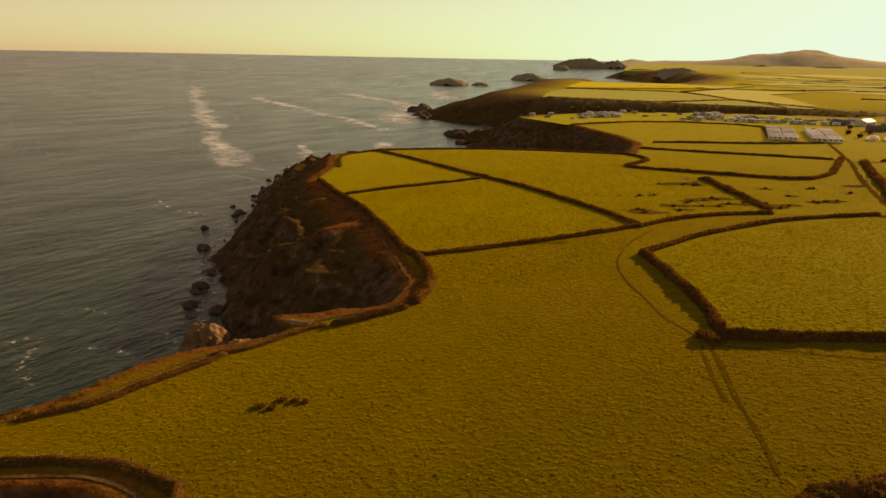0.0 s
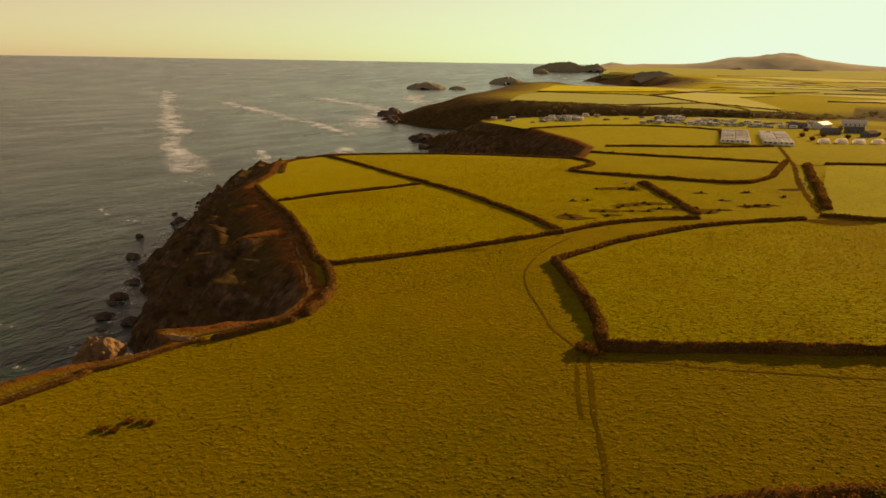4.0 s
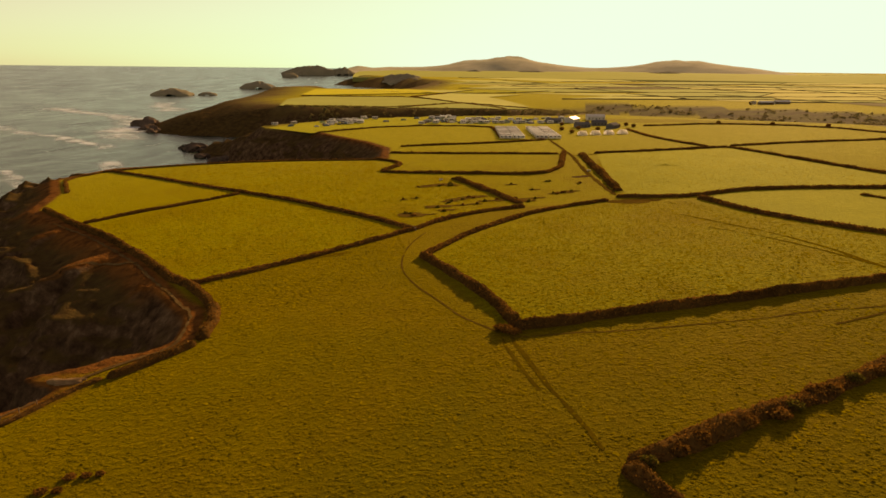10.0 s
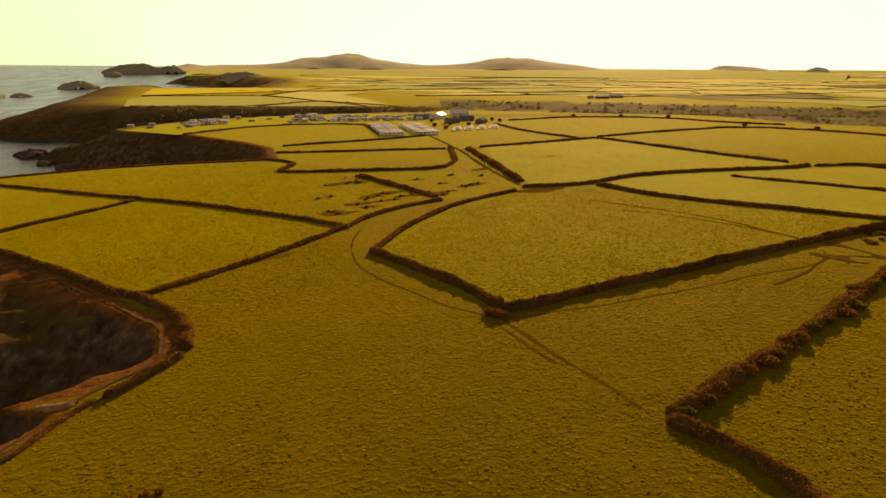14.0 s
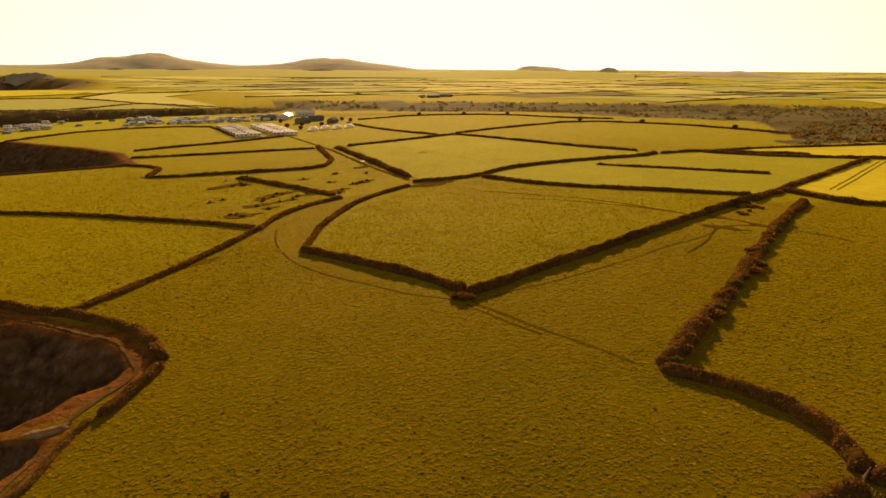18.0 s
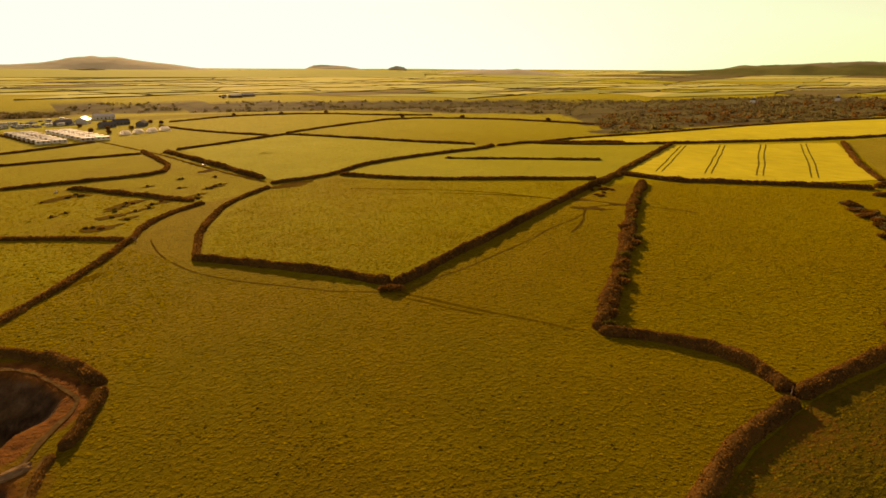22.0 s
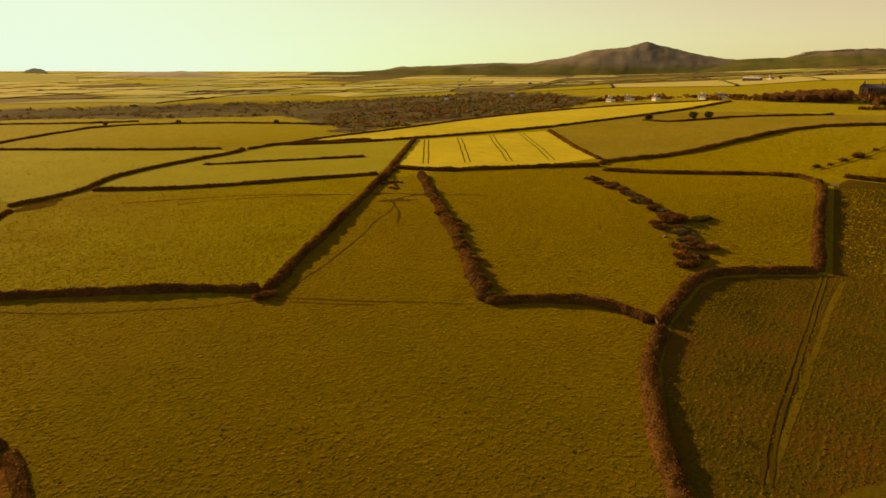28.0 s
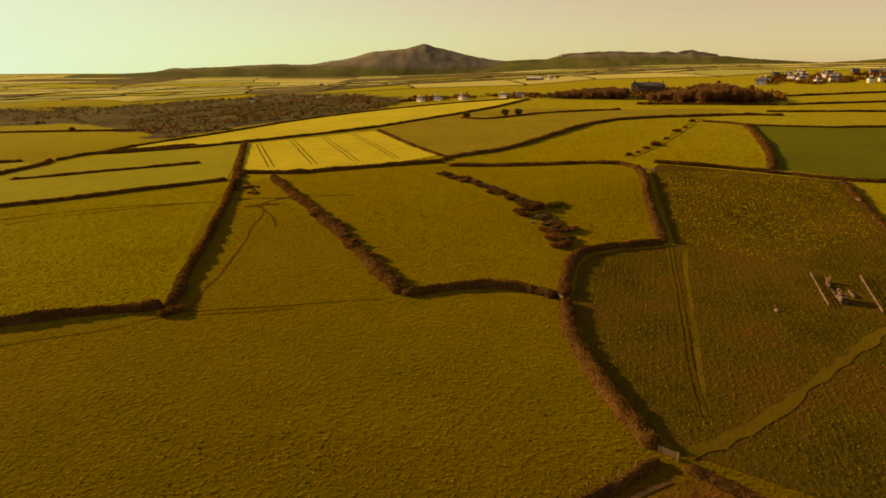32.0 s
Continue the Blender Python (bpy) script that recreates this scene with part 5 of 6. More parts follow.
# ---- surf and slicks ----
def foam(line, width, mat, label, seed, z=None):
    pts, _ = resample(soften(line), max(2.0, width / 4))
    nrm = sides(pts)
    n = len(pts)
    s = np.arange(n)
    rows, edge = [], []
    for k in np.linspace(-1, 1, 7):
        w = width / 2 * k * (0.6 + 0.8 * smooth_noise(s / 4.0, s * 0 + seed, seed)) + width * 0.5 * (smooth_noise(s / 6.0, s * 0, seed + 1) - 0.5)
        p = pts + nrm * w[:, None]
        rows.append(np.c_[p, np.full(n, SEA + 0.25) + far_rise(p[:, 0], p[:, 1], 58)])
        edge.append((1 - abs(k)) ** 0.6 * np.clip(np.minimum(s, n - 1 - s) / 3.0, 0, 1))
    ob = tagged(sheet("foam", np.stack(rows, 1).reshape(-1, 3), grid_faces(n, 7), mat), label, "foam", kind="stuff")
    attribute(ob, "edge", np.stack(edge, 1).ravel())


foam([(-1450, 1090), (-1303, 967), (-899, 637), (-700, 480), (-599, 399), (-472, 303), (-387, 245)], 34, slick_foam, "pale drifting foam line on the sea", 1)
foam([(-1020, 880), (-948, 828), (-795, 740), (-619, 642), (-510, 568), (-450, 530)], 30, slick_foam, "pale drifting foam line on the sea", 2)
foam([(-1000, 1130), (-889, 1049), (-765, 975), (-652, 882), (-539, 667), (-480, 600)], 60, slick_foam, "pale drifting foam patch on the sea", 3)
foam([(-900, 1400), (-820, 1250), (-700, 1080)], 60, slick_foam, "pale foam patch on the sea", 5)
foam([(-345, 128), (-320, 117), (-303, 112), (-276, 114)], 5, surf_foam, "white breaking wave crest", 6)
foam([(-385, 222), (-365, 214), (-350, 209), (-320, 205)], 6, surf_foam, "white surf off the headland", 7)
foam([(-470, 302), (-430, 270), (-390, 248), (-365, 240)], 14, surf_foam, "white drifting surf", 8)
foam([(-207, -11), (-196, -9), (-186, -7)], 3.4, surf_foam, "white breaking wave crest", 9)
foam([(-190, -60), (-180, -52), (-186, -38), (-172, -46), (-160, -56)], 8, surf_foam, "white surf washing round sea rocks", 10)
foam([(-175, -30), (-166, -27), (-154, -24)], 3, surf_foam, "white breaking wave crest", 11)
foam([(-150, -60), (-140, -52), (-138, -36)], 5, surf_foam, "white surf at the cliff foot", 12)
foam([(-170, -92), (-158, -86), (-150, -72), (-146, -62)], 7, surf_foam, "white surf at the cliff foot", 13)
foam([(-152, 0), (-172, 14), (-194, 36), (-230, 70), (-261, 110), (-304, 176), (-345, 250)], 9, surf_foam, "white surf along the rocky shore", 14)
foam([(-215, -48), (-204, -40), (-196, -44), (-188, -30)], 7, surf_foam, "lacy white foam drifting off the rocks", 16)
foam([(-168, -12), (-160, -8), (-152, -12), (-146, -8)], 4, surf_foam, "lacy white foam drifting off the rocks", 17)
foam([(-330, 330), (-350, 372), (-372, 402), (-400, 450)], 26, slick_foam, "pale drifting foam patch on the sea", 18)
foam([(-300, 262), (-340, 292), (-400, 322), (-450, 380)], 16, slick_foam, "pale drifting foam line on the sea", 19)
foam([(-295, 452), (-318, 476), (-378, 540), (-366, 572)], 10, surf_foam, "white surf along the headland", 15)


# ---- fences, gates, the ruin ----
def post_mesh(tall):
    bm = bmesh.new()
    box(bm, 0, 0, tall / 2 - 0.1, 0.13, 0.13, tall + 0.2, bevel=0.02)
    me = bpy.data.meshes.new("post")
    bm.to_mesh(me)
    bm.free()
    me.materials.append(wood)
    return me


def fence(line, gap, tall, label, rails=(), group="fences"):
    pts, length = resample(line, gap)
    zs = land(pts[:, 0], pts[:, 1])[0]
    x0, y0, z0 = pts[0][0], pts[0][1], zs[0]
    ob = thing_at("fence", label, "fence", group, x0, y0, z=z0)
    me = post_mesh(tall)
    r = np.random.default_rng(int(abs(x0) * 10))
    for (x, y), z in zip(pts, zs):
        p = new("post", me)
        p.parent, p.location = ob, (x - x0, y - y0, z - z0)
        p.rotation_euler = (r.normal(0, 0.05), r.normal(0, 0.05), r.uniform(0, 3))
    for h in rails:
        for (a, b, za, zb) in zip(pts, pts[1:], zs, zs[1:]):
            q = Vector((b[0] - a[0], b[1] - a[1], zb - za))
            bm = bmesh.new()
            box(bm, 0, 0, 0, q.length, 0.05, 0.11)
            rail = part("rail", bm, wood, ob)
            rail.matrix_local = Matrix.Translation((a[0] - x0 + q.x / 2, a[1] - y0 + q.y / 2, (za + zb) / 2 - z0 + h)) @ q.to_track_quat("X", "Z").to_matrix().to_4x4()
    return ob


fence([(-102.5, -88), (-98, -82), (-94, -75), (-93, -66), (-91, -56.5), (-89.5, -47.5), (-85, -37)], 3.2, 1.1, "weathered wooden posts beside the cliff path")
fence([(-56, -85), (-70, -84.7), (-81.5, -89), (-92, -95)], 4.5, 1.1, "weathered wooden posts above the cove")
fence([(-38, -104), (-45, -95), (-52, -87)], 3.0, 1.1, "weathered wooden posts along the bank")
fence([(58.5, -156), (35, -153)], 2.0, 1.1, "pale post and rail fence of the ruin", (0.35, 0.65, 0.95))
fence([(57, -168), (32, -164)], 2.0, 1.1, "pale post and rail fence of the ruin", (0.35, 0.65, 0.95))


def gate(x, y, turn, width, label):
    g = thing_at("field_gate", label, "gate", "gates", x, y, turn)
    for sx in (-width / 2, width / 2):
        bm = bmesh.new()
        part("gate_post", box(bm, sx, 0, 0.65, 0.2, 0.2, 1.5, bevel=0.02), wood, g)
    for h in (0.3, 0.55, 0.8, 1.05, 1.25):
        bm = bmesh.new()
        part("bar", box(bm, 0, 0, h, width - 0.2, 0.06, 0.09), wood, g)
    bm = bmesh.new()
    part("brace", box(bm, 0, 0.05, 0.75, width - 0.3, 0.05, 0.08), wood, g)
    return g


gate(-35.5, -107, 1.0, 3.2, "weathered wooden field gate, closed")
gate(26.5, -89, 0.4, 3.0, "weathered wooden field gate, closed")
gate(-40, 95, 2.2, 3.0, "pale wooden field gate in the hedge gap")
gate(150, 35, 1.5, 3.2, "weathered wooden field gate by the mud")
gate(166, -124, 1.0, 3.2, "pale wooden field gate at the field corner")


def ruin():
    g = thing_at("chapel_ruin", "broken tan stone walls of a roofless chapel ruin", "ruin", "", 44.5, -160, -0.1)
    r = np.random.default_rng(4)
    walls = {"wall_main": [(-8, 2.4, -3.5, 2.4, 2.6), (-8, 1.6, -5, 1.6, 2.0)], "gable": [(3, 2.7, 6.5, 2.7, 1.9)], "wall_long": [(-3.5, 2.5, 3, 2.5, 0.5)], "wall_side": [(-3, -1.6, 3, -1.6, 0.35)]}
    sizes = []
    for k in range(5):
        bm = bmesh.new()
        bmesh.ops.create_icosphere(bm, subdivisions=1, radius=0.5)
        for v in bm.verts:
            q = v.co.copy()
            for i in range(3):
                q[i] = max(-0.36, min(0.36, q[i])) * r.uniform(0.9, 1.15)
            v.co = q
        me = bpy.data.meshes.new("stone")
        bm.to_mesh(me)
        bm.free()
        me.materials.append(stone)
        sizes.append(me)
    for name, segs in walls.items():
        for ax, ay, bx, by, h in segs:
            d = math.hypot(bx - ax, by - ay)
            bm = bmesh.new()
            box(bm, (ax + bx) / 2, (ay + by) / 2, h * 0.05, d if bx != ax else 0.5, d if by != ay else 0.5, h * 0.5 + 0.5)
            w = part(name, bm, stone, g)
            n = int(d / 0.85)
            for i in range(n):
                f = (i + 0.5) / n
                top_ = h * (0.55 + 0.8 * float(smooth_noise(np.array(f * 6), np.array(ax + by), 3)))
                for lev in range(max(1, int(top_ / 0.5))):
                    s = new("stone", sizes[int(r.integers(5))])
                    s.parent = w
                    s.location = (ax + (bx - ax) * f + r.normal(0, 0.06), ay + (by - ay) * f + r.normal(0, 0.06), 0.25 + lev * 0.5)
                    s.scale = (1.25, 1.1, 0.8)
                    s.rotation_euler[2] = r.uniform(-0.3, 0.3)
    return g


ruin()
rock(52, -158.5, plateau(52, -158.5) + 0.5, 0.9, 0.7, 1.5, 55, warm_rock, "pale upright stone of the ruin", name="standing_stone", group="stones")
for k, (x, y) in enumerate([(13, -165), (-8, -150), (30, -140), (93, -92), (98, -84)]):
    rock(x, y, float(plateau(x, y)) + 0.2, 0.7, 0.6, 0.5, 60 + k, stone, "grey boulder lying in the grass", name="boulder", group="stones", detail=2)

# water and pale stones in the gully
for k, (x, y) in enumerate([(105, -81), (98, -85)]):
    patch("pool", x, y, 2.6, 1.2, 0.5 + k, sea_water, "small shining pool in the gully", 20 + k, 0.12, "pool")
for k in range(16):
    x, y = 101 + grng.normal(0, 4.5), -83 + grng.normal(0, 2.5)
    rock(x, y, float(plateau(x, y)) + 0.15, 0.6, 0.5, 0.4, 200 + k, warm_rock if k % 3 else stone, "pale stone in the wet gully", name="boulder", group="stones", detail=2)
patch("pool", 165, 205, 6, 1.6, 0.2, sea_water, "small shining farm pond", 31, 0.15, "pond")


def trough(x, y, turn):
    """A small galvanised trough on two feet."""
    g = thing_at("water_trough", "pale metal water trough standing in rough pasture", "trough", "troughs", x, y, turn)
    bm = bmesh.new()
    part("basin", box(bm, 0, 0, 0.3, 2.0, 0.7, 0.12, bevel=0.03), grey_sheet, g)
    for dx, dy, sx, sy in ((0, 0.33, 2.0, 0.05), (0, -0.33, 2.0, 0.05), (0.98, 0, 0.05, 0.6), (-0.98, 0, 0.05, 0.6)):
        bm = bmesh.new()
        part("side", box(bm, dx, dy, 0.5, sx, sy, 0.42), white_shell, g)
    for dx in (-0.7, 0.7):
        bm = bmesh.new()
        part("foot", box(bm, dx, 0, 0.1, 0.14, 0.6, 0.3), grey_sheet, g)
    return g


for spot in ((26, 230, 0.3), (-48, 201, 1.1)):
    trough(*spot)
gate(376, -125, 0.6, 3.2, "pale wooden field gate in the hedge gap")
gate(136, -195, 0.1, 3.2, "pale wooden field gate in the hedge gap")


# ---- buildings and the campsite ----
def gabled(bm, length, width, eaves, ridge, over=0.0, base=0.0, closed=True):
    """A roof prism along x."""
    hx, hy = length / 2 + over, width / 2 + over
    v = [bm.verts.new(p) for p in ((-hx, -hy, eaves), (hx, -hy, eaves), (hx, hy, eaves), (-hx, hy, eaves), (-hx, 0, ridge), (hx, 0, ridge))]
    for f in ((0, 1, 5, 4), (2, 3, 4, 5), (0, 4, 3), (1, 2, 5), (3, 2, 1, 0)):
        bm.faces.new([v[i] for i in f])
    return bm


def house(label, length, width, eaves, ridge, wall_mat, roof_mat, chimneys=(1,), windows=4, name="house", group="village houses"):
    g = tagged(new(name), label, "house", group)
    bm = bmesh.new()
    box(bm, 0, 0, eaves / 2 - 0.5, length, width, eaves + 1)
    part("wall", bm, wall_mat, g)
    bm = bmesh.new()
    roof = part("roof", gabled(bm, length, width, eaves + 0.01, ridge, 0.35), roof_mat, g)
    for c in chimneys:
        bm = bmesh.new()
        part("chimney", box(bm, c * (length / 2 - 0.6), 0, ridge + 0.3, 0.9, 0.8, 1.8), wall_mat, roof)
    for side in (-1, 1):
        for k in range(windows):
            for lev in range(2 if eaves > 4 else 1):
                bm = bmesh.new()
                part("window", box(bm, (k + 0.5) / windows * length - length / 2, side * (width / 2 + 0.02), 1.5 + lev * 2.4, 1.0, 0.12, 1.2), dark_glass, g)
    bm = bmesh.new()
    part("door", box(bm, 0.4, -width / 2 - 0.03, 1.0, 0.95, 0.12, 2.0), slate, g)
    return g


def place(ob, spots, first=True):
    for k, (x, y, turn) in enumerate(spots):
        m = Matrix.Translation((x, y, float(plateau(x, y)))) @ Matrix.Rotation(turn, 4, "Z")
        if k == 0:
            ob.matrix_basis = m
        else:
            copy_thing(ob, m)


vr = np.random.default_rng(21)


def scattered(n, ring, turn=None, gap=9.0):
    out = []
    r = np.array(ring, float)
    tries = 0
    while len(out) < n and tries < 6000:
        tries += 1
        x, y = vr.uniform(r.min(0), r.max(0))
        if inside(np.array(x), np.array(y), ring) and all(math.hypot(x - a, y - b) > gap for a, b, _ in out):
            out.append((x, y, vr.uniform(0, 3.14) if turn is None else turn + vr.normal(0, 0.25)))
    return out


VILLAGE = [(600, -268), (690, -290), (770, -330), (800, -520), (690, -560), (610, -400)]
spots = scattered(36, VILLAGE, gap=17)
place(house("white rendered house with slate roof", 7.6, 5.2, 3.6, 6, white_wall, slate, (1, -1), 3), spots[:12])
place(house("small white cottage with slate roof", 9, 6, 3, 5.6, white_wall, slate, (1,), 2), spots[12:22])
place(house("grey stone house with slate roof", 8.6, 5.6, 3.8, 6.4, stone, slate, (1, -1), 3), spots[22:])
place(house("white farm cottage with slate roof", 6.8, 4.8, 2.6, 4.6, white_wall, slate, (1,), 3), [(492, 44, 0.9), (502, 30, 1.1), (506, 8, 0.7), (513, -30, 1.0), (516, -44, 1.2), (600, 180, 0.4), (560, 240, 0.4), (880, -60, 0.7), (330, 1010, 0.3), (300, 1000, 0.3)])
place(house("long low farm barn with pale roof", 22, 9, 3.4, 5.6, stone, grey_sheet, (), 4, "barn", "farm barns"), [(860, -40, 1.2), (345, 1015, 0.2), (315, 990, 0.4), (1500, 500, 0.3)])
place(house("large farm building with light metal roof", 18, 9, 3.6, 5.8, grey_sheet, grey_sheet, (), 5, "barn", "farm barns"), [(46, 600, 0.2), (22, 560, 1.2)])
place(house("dark farm building beside the campsite", 13, 7, 3, 5, slate, slate, (), 4, "barn", "farm barns"), [(46, 524, 0.3), (30, 500, 0.5), (56, 492, 1.1), (4, 548, 0.4)])


def manor():
    g = tagged(new("manor_house"), "large grey stone country house with gables and chimneys", "house")
    blocks = [("wall", 0, 0, 34, 10, 8.5, 13.0, 0), ("wing", -19, -2, 9, 16, 9.5, 14.5, 1), ("wing", 19, -1, 8, 14, 8.5, 13.0, 1)]
    for name, x, y, sx, sy, e, r, cross in blocks:
        bm = bmesh.new()
        w = part(name, box(bm, x, y, e / 2 - 1, sx, sy, e + 2), stone, g)
        bm = bmesh.new()
        gabled(bm, sy if cross else sx, sx if cross else sy, e + 0.01, r, 0.3)
        bmesh.ops.transform(bm, matrix=Matrix.Translation((x, y, 0)) @ Matrix.Rotation(radians(90) * cross, 4, "Z"), verts=bm.verts)
        roof = part("roof", bm, slate, g)
        bm = bmesh.new()
        part("chimney", box(bm, x, y + (sy / 2 - 1) * cross, r + 0.8, 1.6, 1.2, 3.0), stone, roof)
    for k in range(9):
        for lev in (2.0, 5.6):
            bm = bmesh.new()
            part("window", box(bm, -14 + k * 3.5, -5.03, lev, 1.3, 0.14, 1.9), dark_glass, g)
    for x in (-19, 19):
        for lev in (2.0, 5.6):
            bm = bmesh.new()
            part("window", box(bm, x, -10.03 if x < 0 else -8.03, lev, 2.0, 0.14, 2.0), dark_glass, g)
    g.matrix_basis = Matrix.Translation((545, -160, float(plateau(545, -160)))) @ Matrix.Rotation(radians(-95), 4, "Z") @ Matrix.Scale(0.66, 4)


manor()


def caravan(label, length, name, mat, group):
    g = tagged(new(name), label, "caravan", group)
    bm = bmesh.new()
    box(bm, 0, 0, 1.65, length, 2.6 if length < 8 else 3.4, 2.3, bevel=0.25)
    part("body", bm, mat, g)
    for side in (-1, 1):
        for k in range(3 if length > 8 else 2):
            bm = bmesh.new()
            part("window", box(bm, -length / 3 + k * length / 3, side * (1.31 if length < 8 else 1.71), 1.9, 1.3, 0.06, 0.8), dark_glass, g)
    bm = bmesh.new()
    part("door", box(bm, length / 5, -1.32 if length < 8 else -1.72, 1.5, 0.7, 0.06, 1.9), grey_sheet, g)
    bm = bmesh.new()
    part("roof", box(bm, 0, 0, 2.85, length * 0.96, 2.3 if length < 8 else 3.1, 0.16, bevel=0.05), white_shell if length < 8 else grey_sheet, g)
    for side in (-1, 1):
        bm = bmesh.new()
        bmesh.ops.create_cone(bm, cap_ends=True, segments=12, radius1=0.36, radius2=0.36, depth=0.22, matrix=Matrix.Translation((0, side * 1.1, 0.36)) @ Matrix.Rotation(radians(90), 4, "X"))
        part("wheel", bm, rubber, g)
    return g


def car():
    g = tagged(new("car"), "parked car on the campsite grass", "car", "parked cars")
    bm = bmesh.new()
    part("body", box(bm, 0, 0, 0.65, 4.2, 1.75, 0.7, bevel=0.16), car_paint, g)
    bm = bmesh.new()
    r = box(bm, -0.2, 0, 1.2, 2.4, 1.5, 0.6, bevel=0.12)
    for v in bm.verts:
        if v.co.z > 1.2:
            v.co.x = -0.2 + (v.co.x + 0.2) * 0.72
    part("cabin", bm, dark_glass, g)
    for x in (-1.3, 1.3):
        for y in (-0.8, 0.8):
            bm = bmesh.new()
            bmesh.ops.create_cone(bm, cap_ends=True, segments=12, radius1=0.32, radius2=0.32, depth=0.2, matrix=Matrix.Translation((x, y, 0.32)) @ Matrix.Rotation(radians(90), 4, "X"))
            part("wheel", bm, rubber, g)
    return g


def dome_tent():
    g = tagged(new("tent"), "family dome tent pitched on the grass", "tent", "small tents")
    bm = bmesh.new()
    bmesh.ops.create_uvsphere(bm, u_segments=14, v_segments=8, radius=1.0)
    bmesh.ops.bisect_plane(bm, geom=bm.verts[:] + bm.edges[:] + bm.faces[:], plane_co=(0, 0, 0), plane_no=(0, 0, -1), clear_outer=True)
    for v in bm.verts:
        v.co = (v.co.x * 3.0, v.co.y * 1.9, v.co.z * 1.9)
    part("flysheet", bm, tent_cloth, g)
    bm = bmesh.new()
    part("porch", box(bm, 2.9, 0, 0.7, 0.9, 1.6, 1.4, bevel=0.3), tent_cloth, g)
    return g


def ridge_tent():
    g = tagged(new("ridge_tent"), "large white canvas ridge tent", "tent", "white tents in a row")
    bm = bmesh.new()
    gabled(bm, 6.0, 7.0, 0.9, 3.4, 0.0)
    part("roof", bm, canvas, g)
    bm = bmesh.new()
    part("wall", box(bm, 0, 0, 0.4, 5.8, 6.7, 1.0), canvas, g)
    for x in (-3.05, 3.05):
        bm = bmesh.new()
        bmesh.ops.create_cone(bm, cap_ends=True, segments=8, radius1=0.07, radius2=0.06, depth=4.3, matrix=Matrix.Translation((x, 0, 2.15)))
        part("pole", bm, wood, g)
    return g


place(ridge_tent(), [(28, 423, 0.45), (38.5, 428, 0.45), (49, 431, 0.45), (60, 436, 0.45)])
rows_ = []
for bx, by in ((-30, 392), (-3, 392)):
    for row in range(8):
        for k in range(2):
            rows_.append((bx + k * 9.8 - row * 1.6, by + row * 11.5, 0.05))
place(caravan("long white static caravan on its pitch", 9.2, "static_caravan", white_shell, "static caravans"), rows_)
AREAS = [[(-214, 472), (-178, 520), (-190, 580), (-214, 545)], [(-120, 515), (-92, 540), (-100, 610), (-124, 590)], [(-88, 528), (-50, 525), (-52, 600), (-84, 600)], [(-46, 530), (14, 540), (18, 612), (-44, 590)]]
car_spots, tent_spots, van_spots = [], [], [(-254, 486, 0.3), (-240, 499, 1.0), (-178, 566, 0.5)]
for ring in AREAS:
    s = scattered(42, ring, 0.4, 4.9)
    van_spots += s[0::3]
    car_spots += s[1::3]
    tent_spots += s[2::3]
tent_spots += [(-219, 520, 0.2), (-160, 538, 0.5), (-147, 560, 0.7), (-138, 584, 0.1), (-236, 480, 0.5)]
place(caravan("white touring caravan on the campsite", 6.0, "caravan", white_shell, "touring caravans"), van_spots)
place(car(), car_spots)
place(dome_tent(), tent_spots)


# ---- trees ----
def tree(seed, tall, spread, leaf_mat, label, leaf=0.6, clumps=260, group="grove trees", low=0.75, dome=False):
    """Tapered trunk, forked limbs and an uneven crown of small clumps."""
    r = np.random.default_rng(seed)
    g = tagged(new("tree"), label, "tree", group)
    bm = bmesh.new()

    def limb(a, b, ra, rb):
        d = Vector(b) - Vector(a)
        m = Matrix.Translation((Vector(a) + Vector(b)) / 2) @ d.to_track_quat("Z", "Y").to_matrix().to_4x4()
        bmesh.ops.create_cone(bm, cap_ends=True, segments=7, radius1=ra, radius2=rb, depth=d.length, matrix=m)

    top_ = (r.normal(0, 0.3), r.normal(0, 0.3), tall * 0.45)
    limb((0, 0, -0.4), top_, 0.28, 0.2)
    part("trunk", bm, bark, g)
    tips = []
    for k in range(7):
        bm = bmesh.new()
        a = k * 0.9 + r.uniform(0, 0.6)
        tip = (math.cos(a) * spread * r.uniform(0.4, 0.8), math.sin(a) * spread * r.uniform(0.4, 0.8), tall * r.uniform(0.6, 0.9))
        limb(top_, tip, 0.14, 0.04)
        part("limb", bm, bark, g)
        tips.append(tip)
    if dome:
        d = r.normal(0, 1, (clumps, 3))
        d /= np.linalg.norm(d, axis=1)[:, None]
        swell = 0.8 + 0.8 * rough_noise(d[:, 0] * 1.7 + seed, d[:, 1] * 1.7 + d[:, 2], seed, 3)
        c = d * (r.uniform(0.35, 1, clumps) ** 0.4 * swell)[:, None] * (spread, spread, tall * 0.46) + (0, 0, tall * 0.44)
        v, f = leaf_cloud(c, r.uniform(0.6, 1.4, clumps) * leaf, r)
        sheet("crown", v, f, leaf_mat, g, smooth=False)
        return g
    tips = np.array(tips + [(0, 0, tall * 0.9)])
    c = tips[r.integers(0, len(tips), clumps)] * np.c_[np.ones((clumps, 2)), r.uniform(low, 1.05, clumps)] + r.normal(0, 1, (clumps, 3)) * (spread * 0.32, spread * 0.32, tall * 0.12)
    v, f = leaf_cloud(c, r.uniform(0.6, 1.4, clumps) * leaf, r)
    sheet("crown", v, f, leaf_mat, g, smooth=False)
    return g


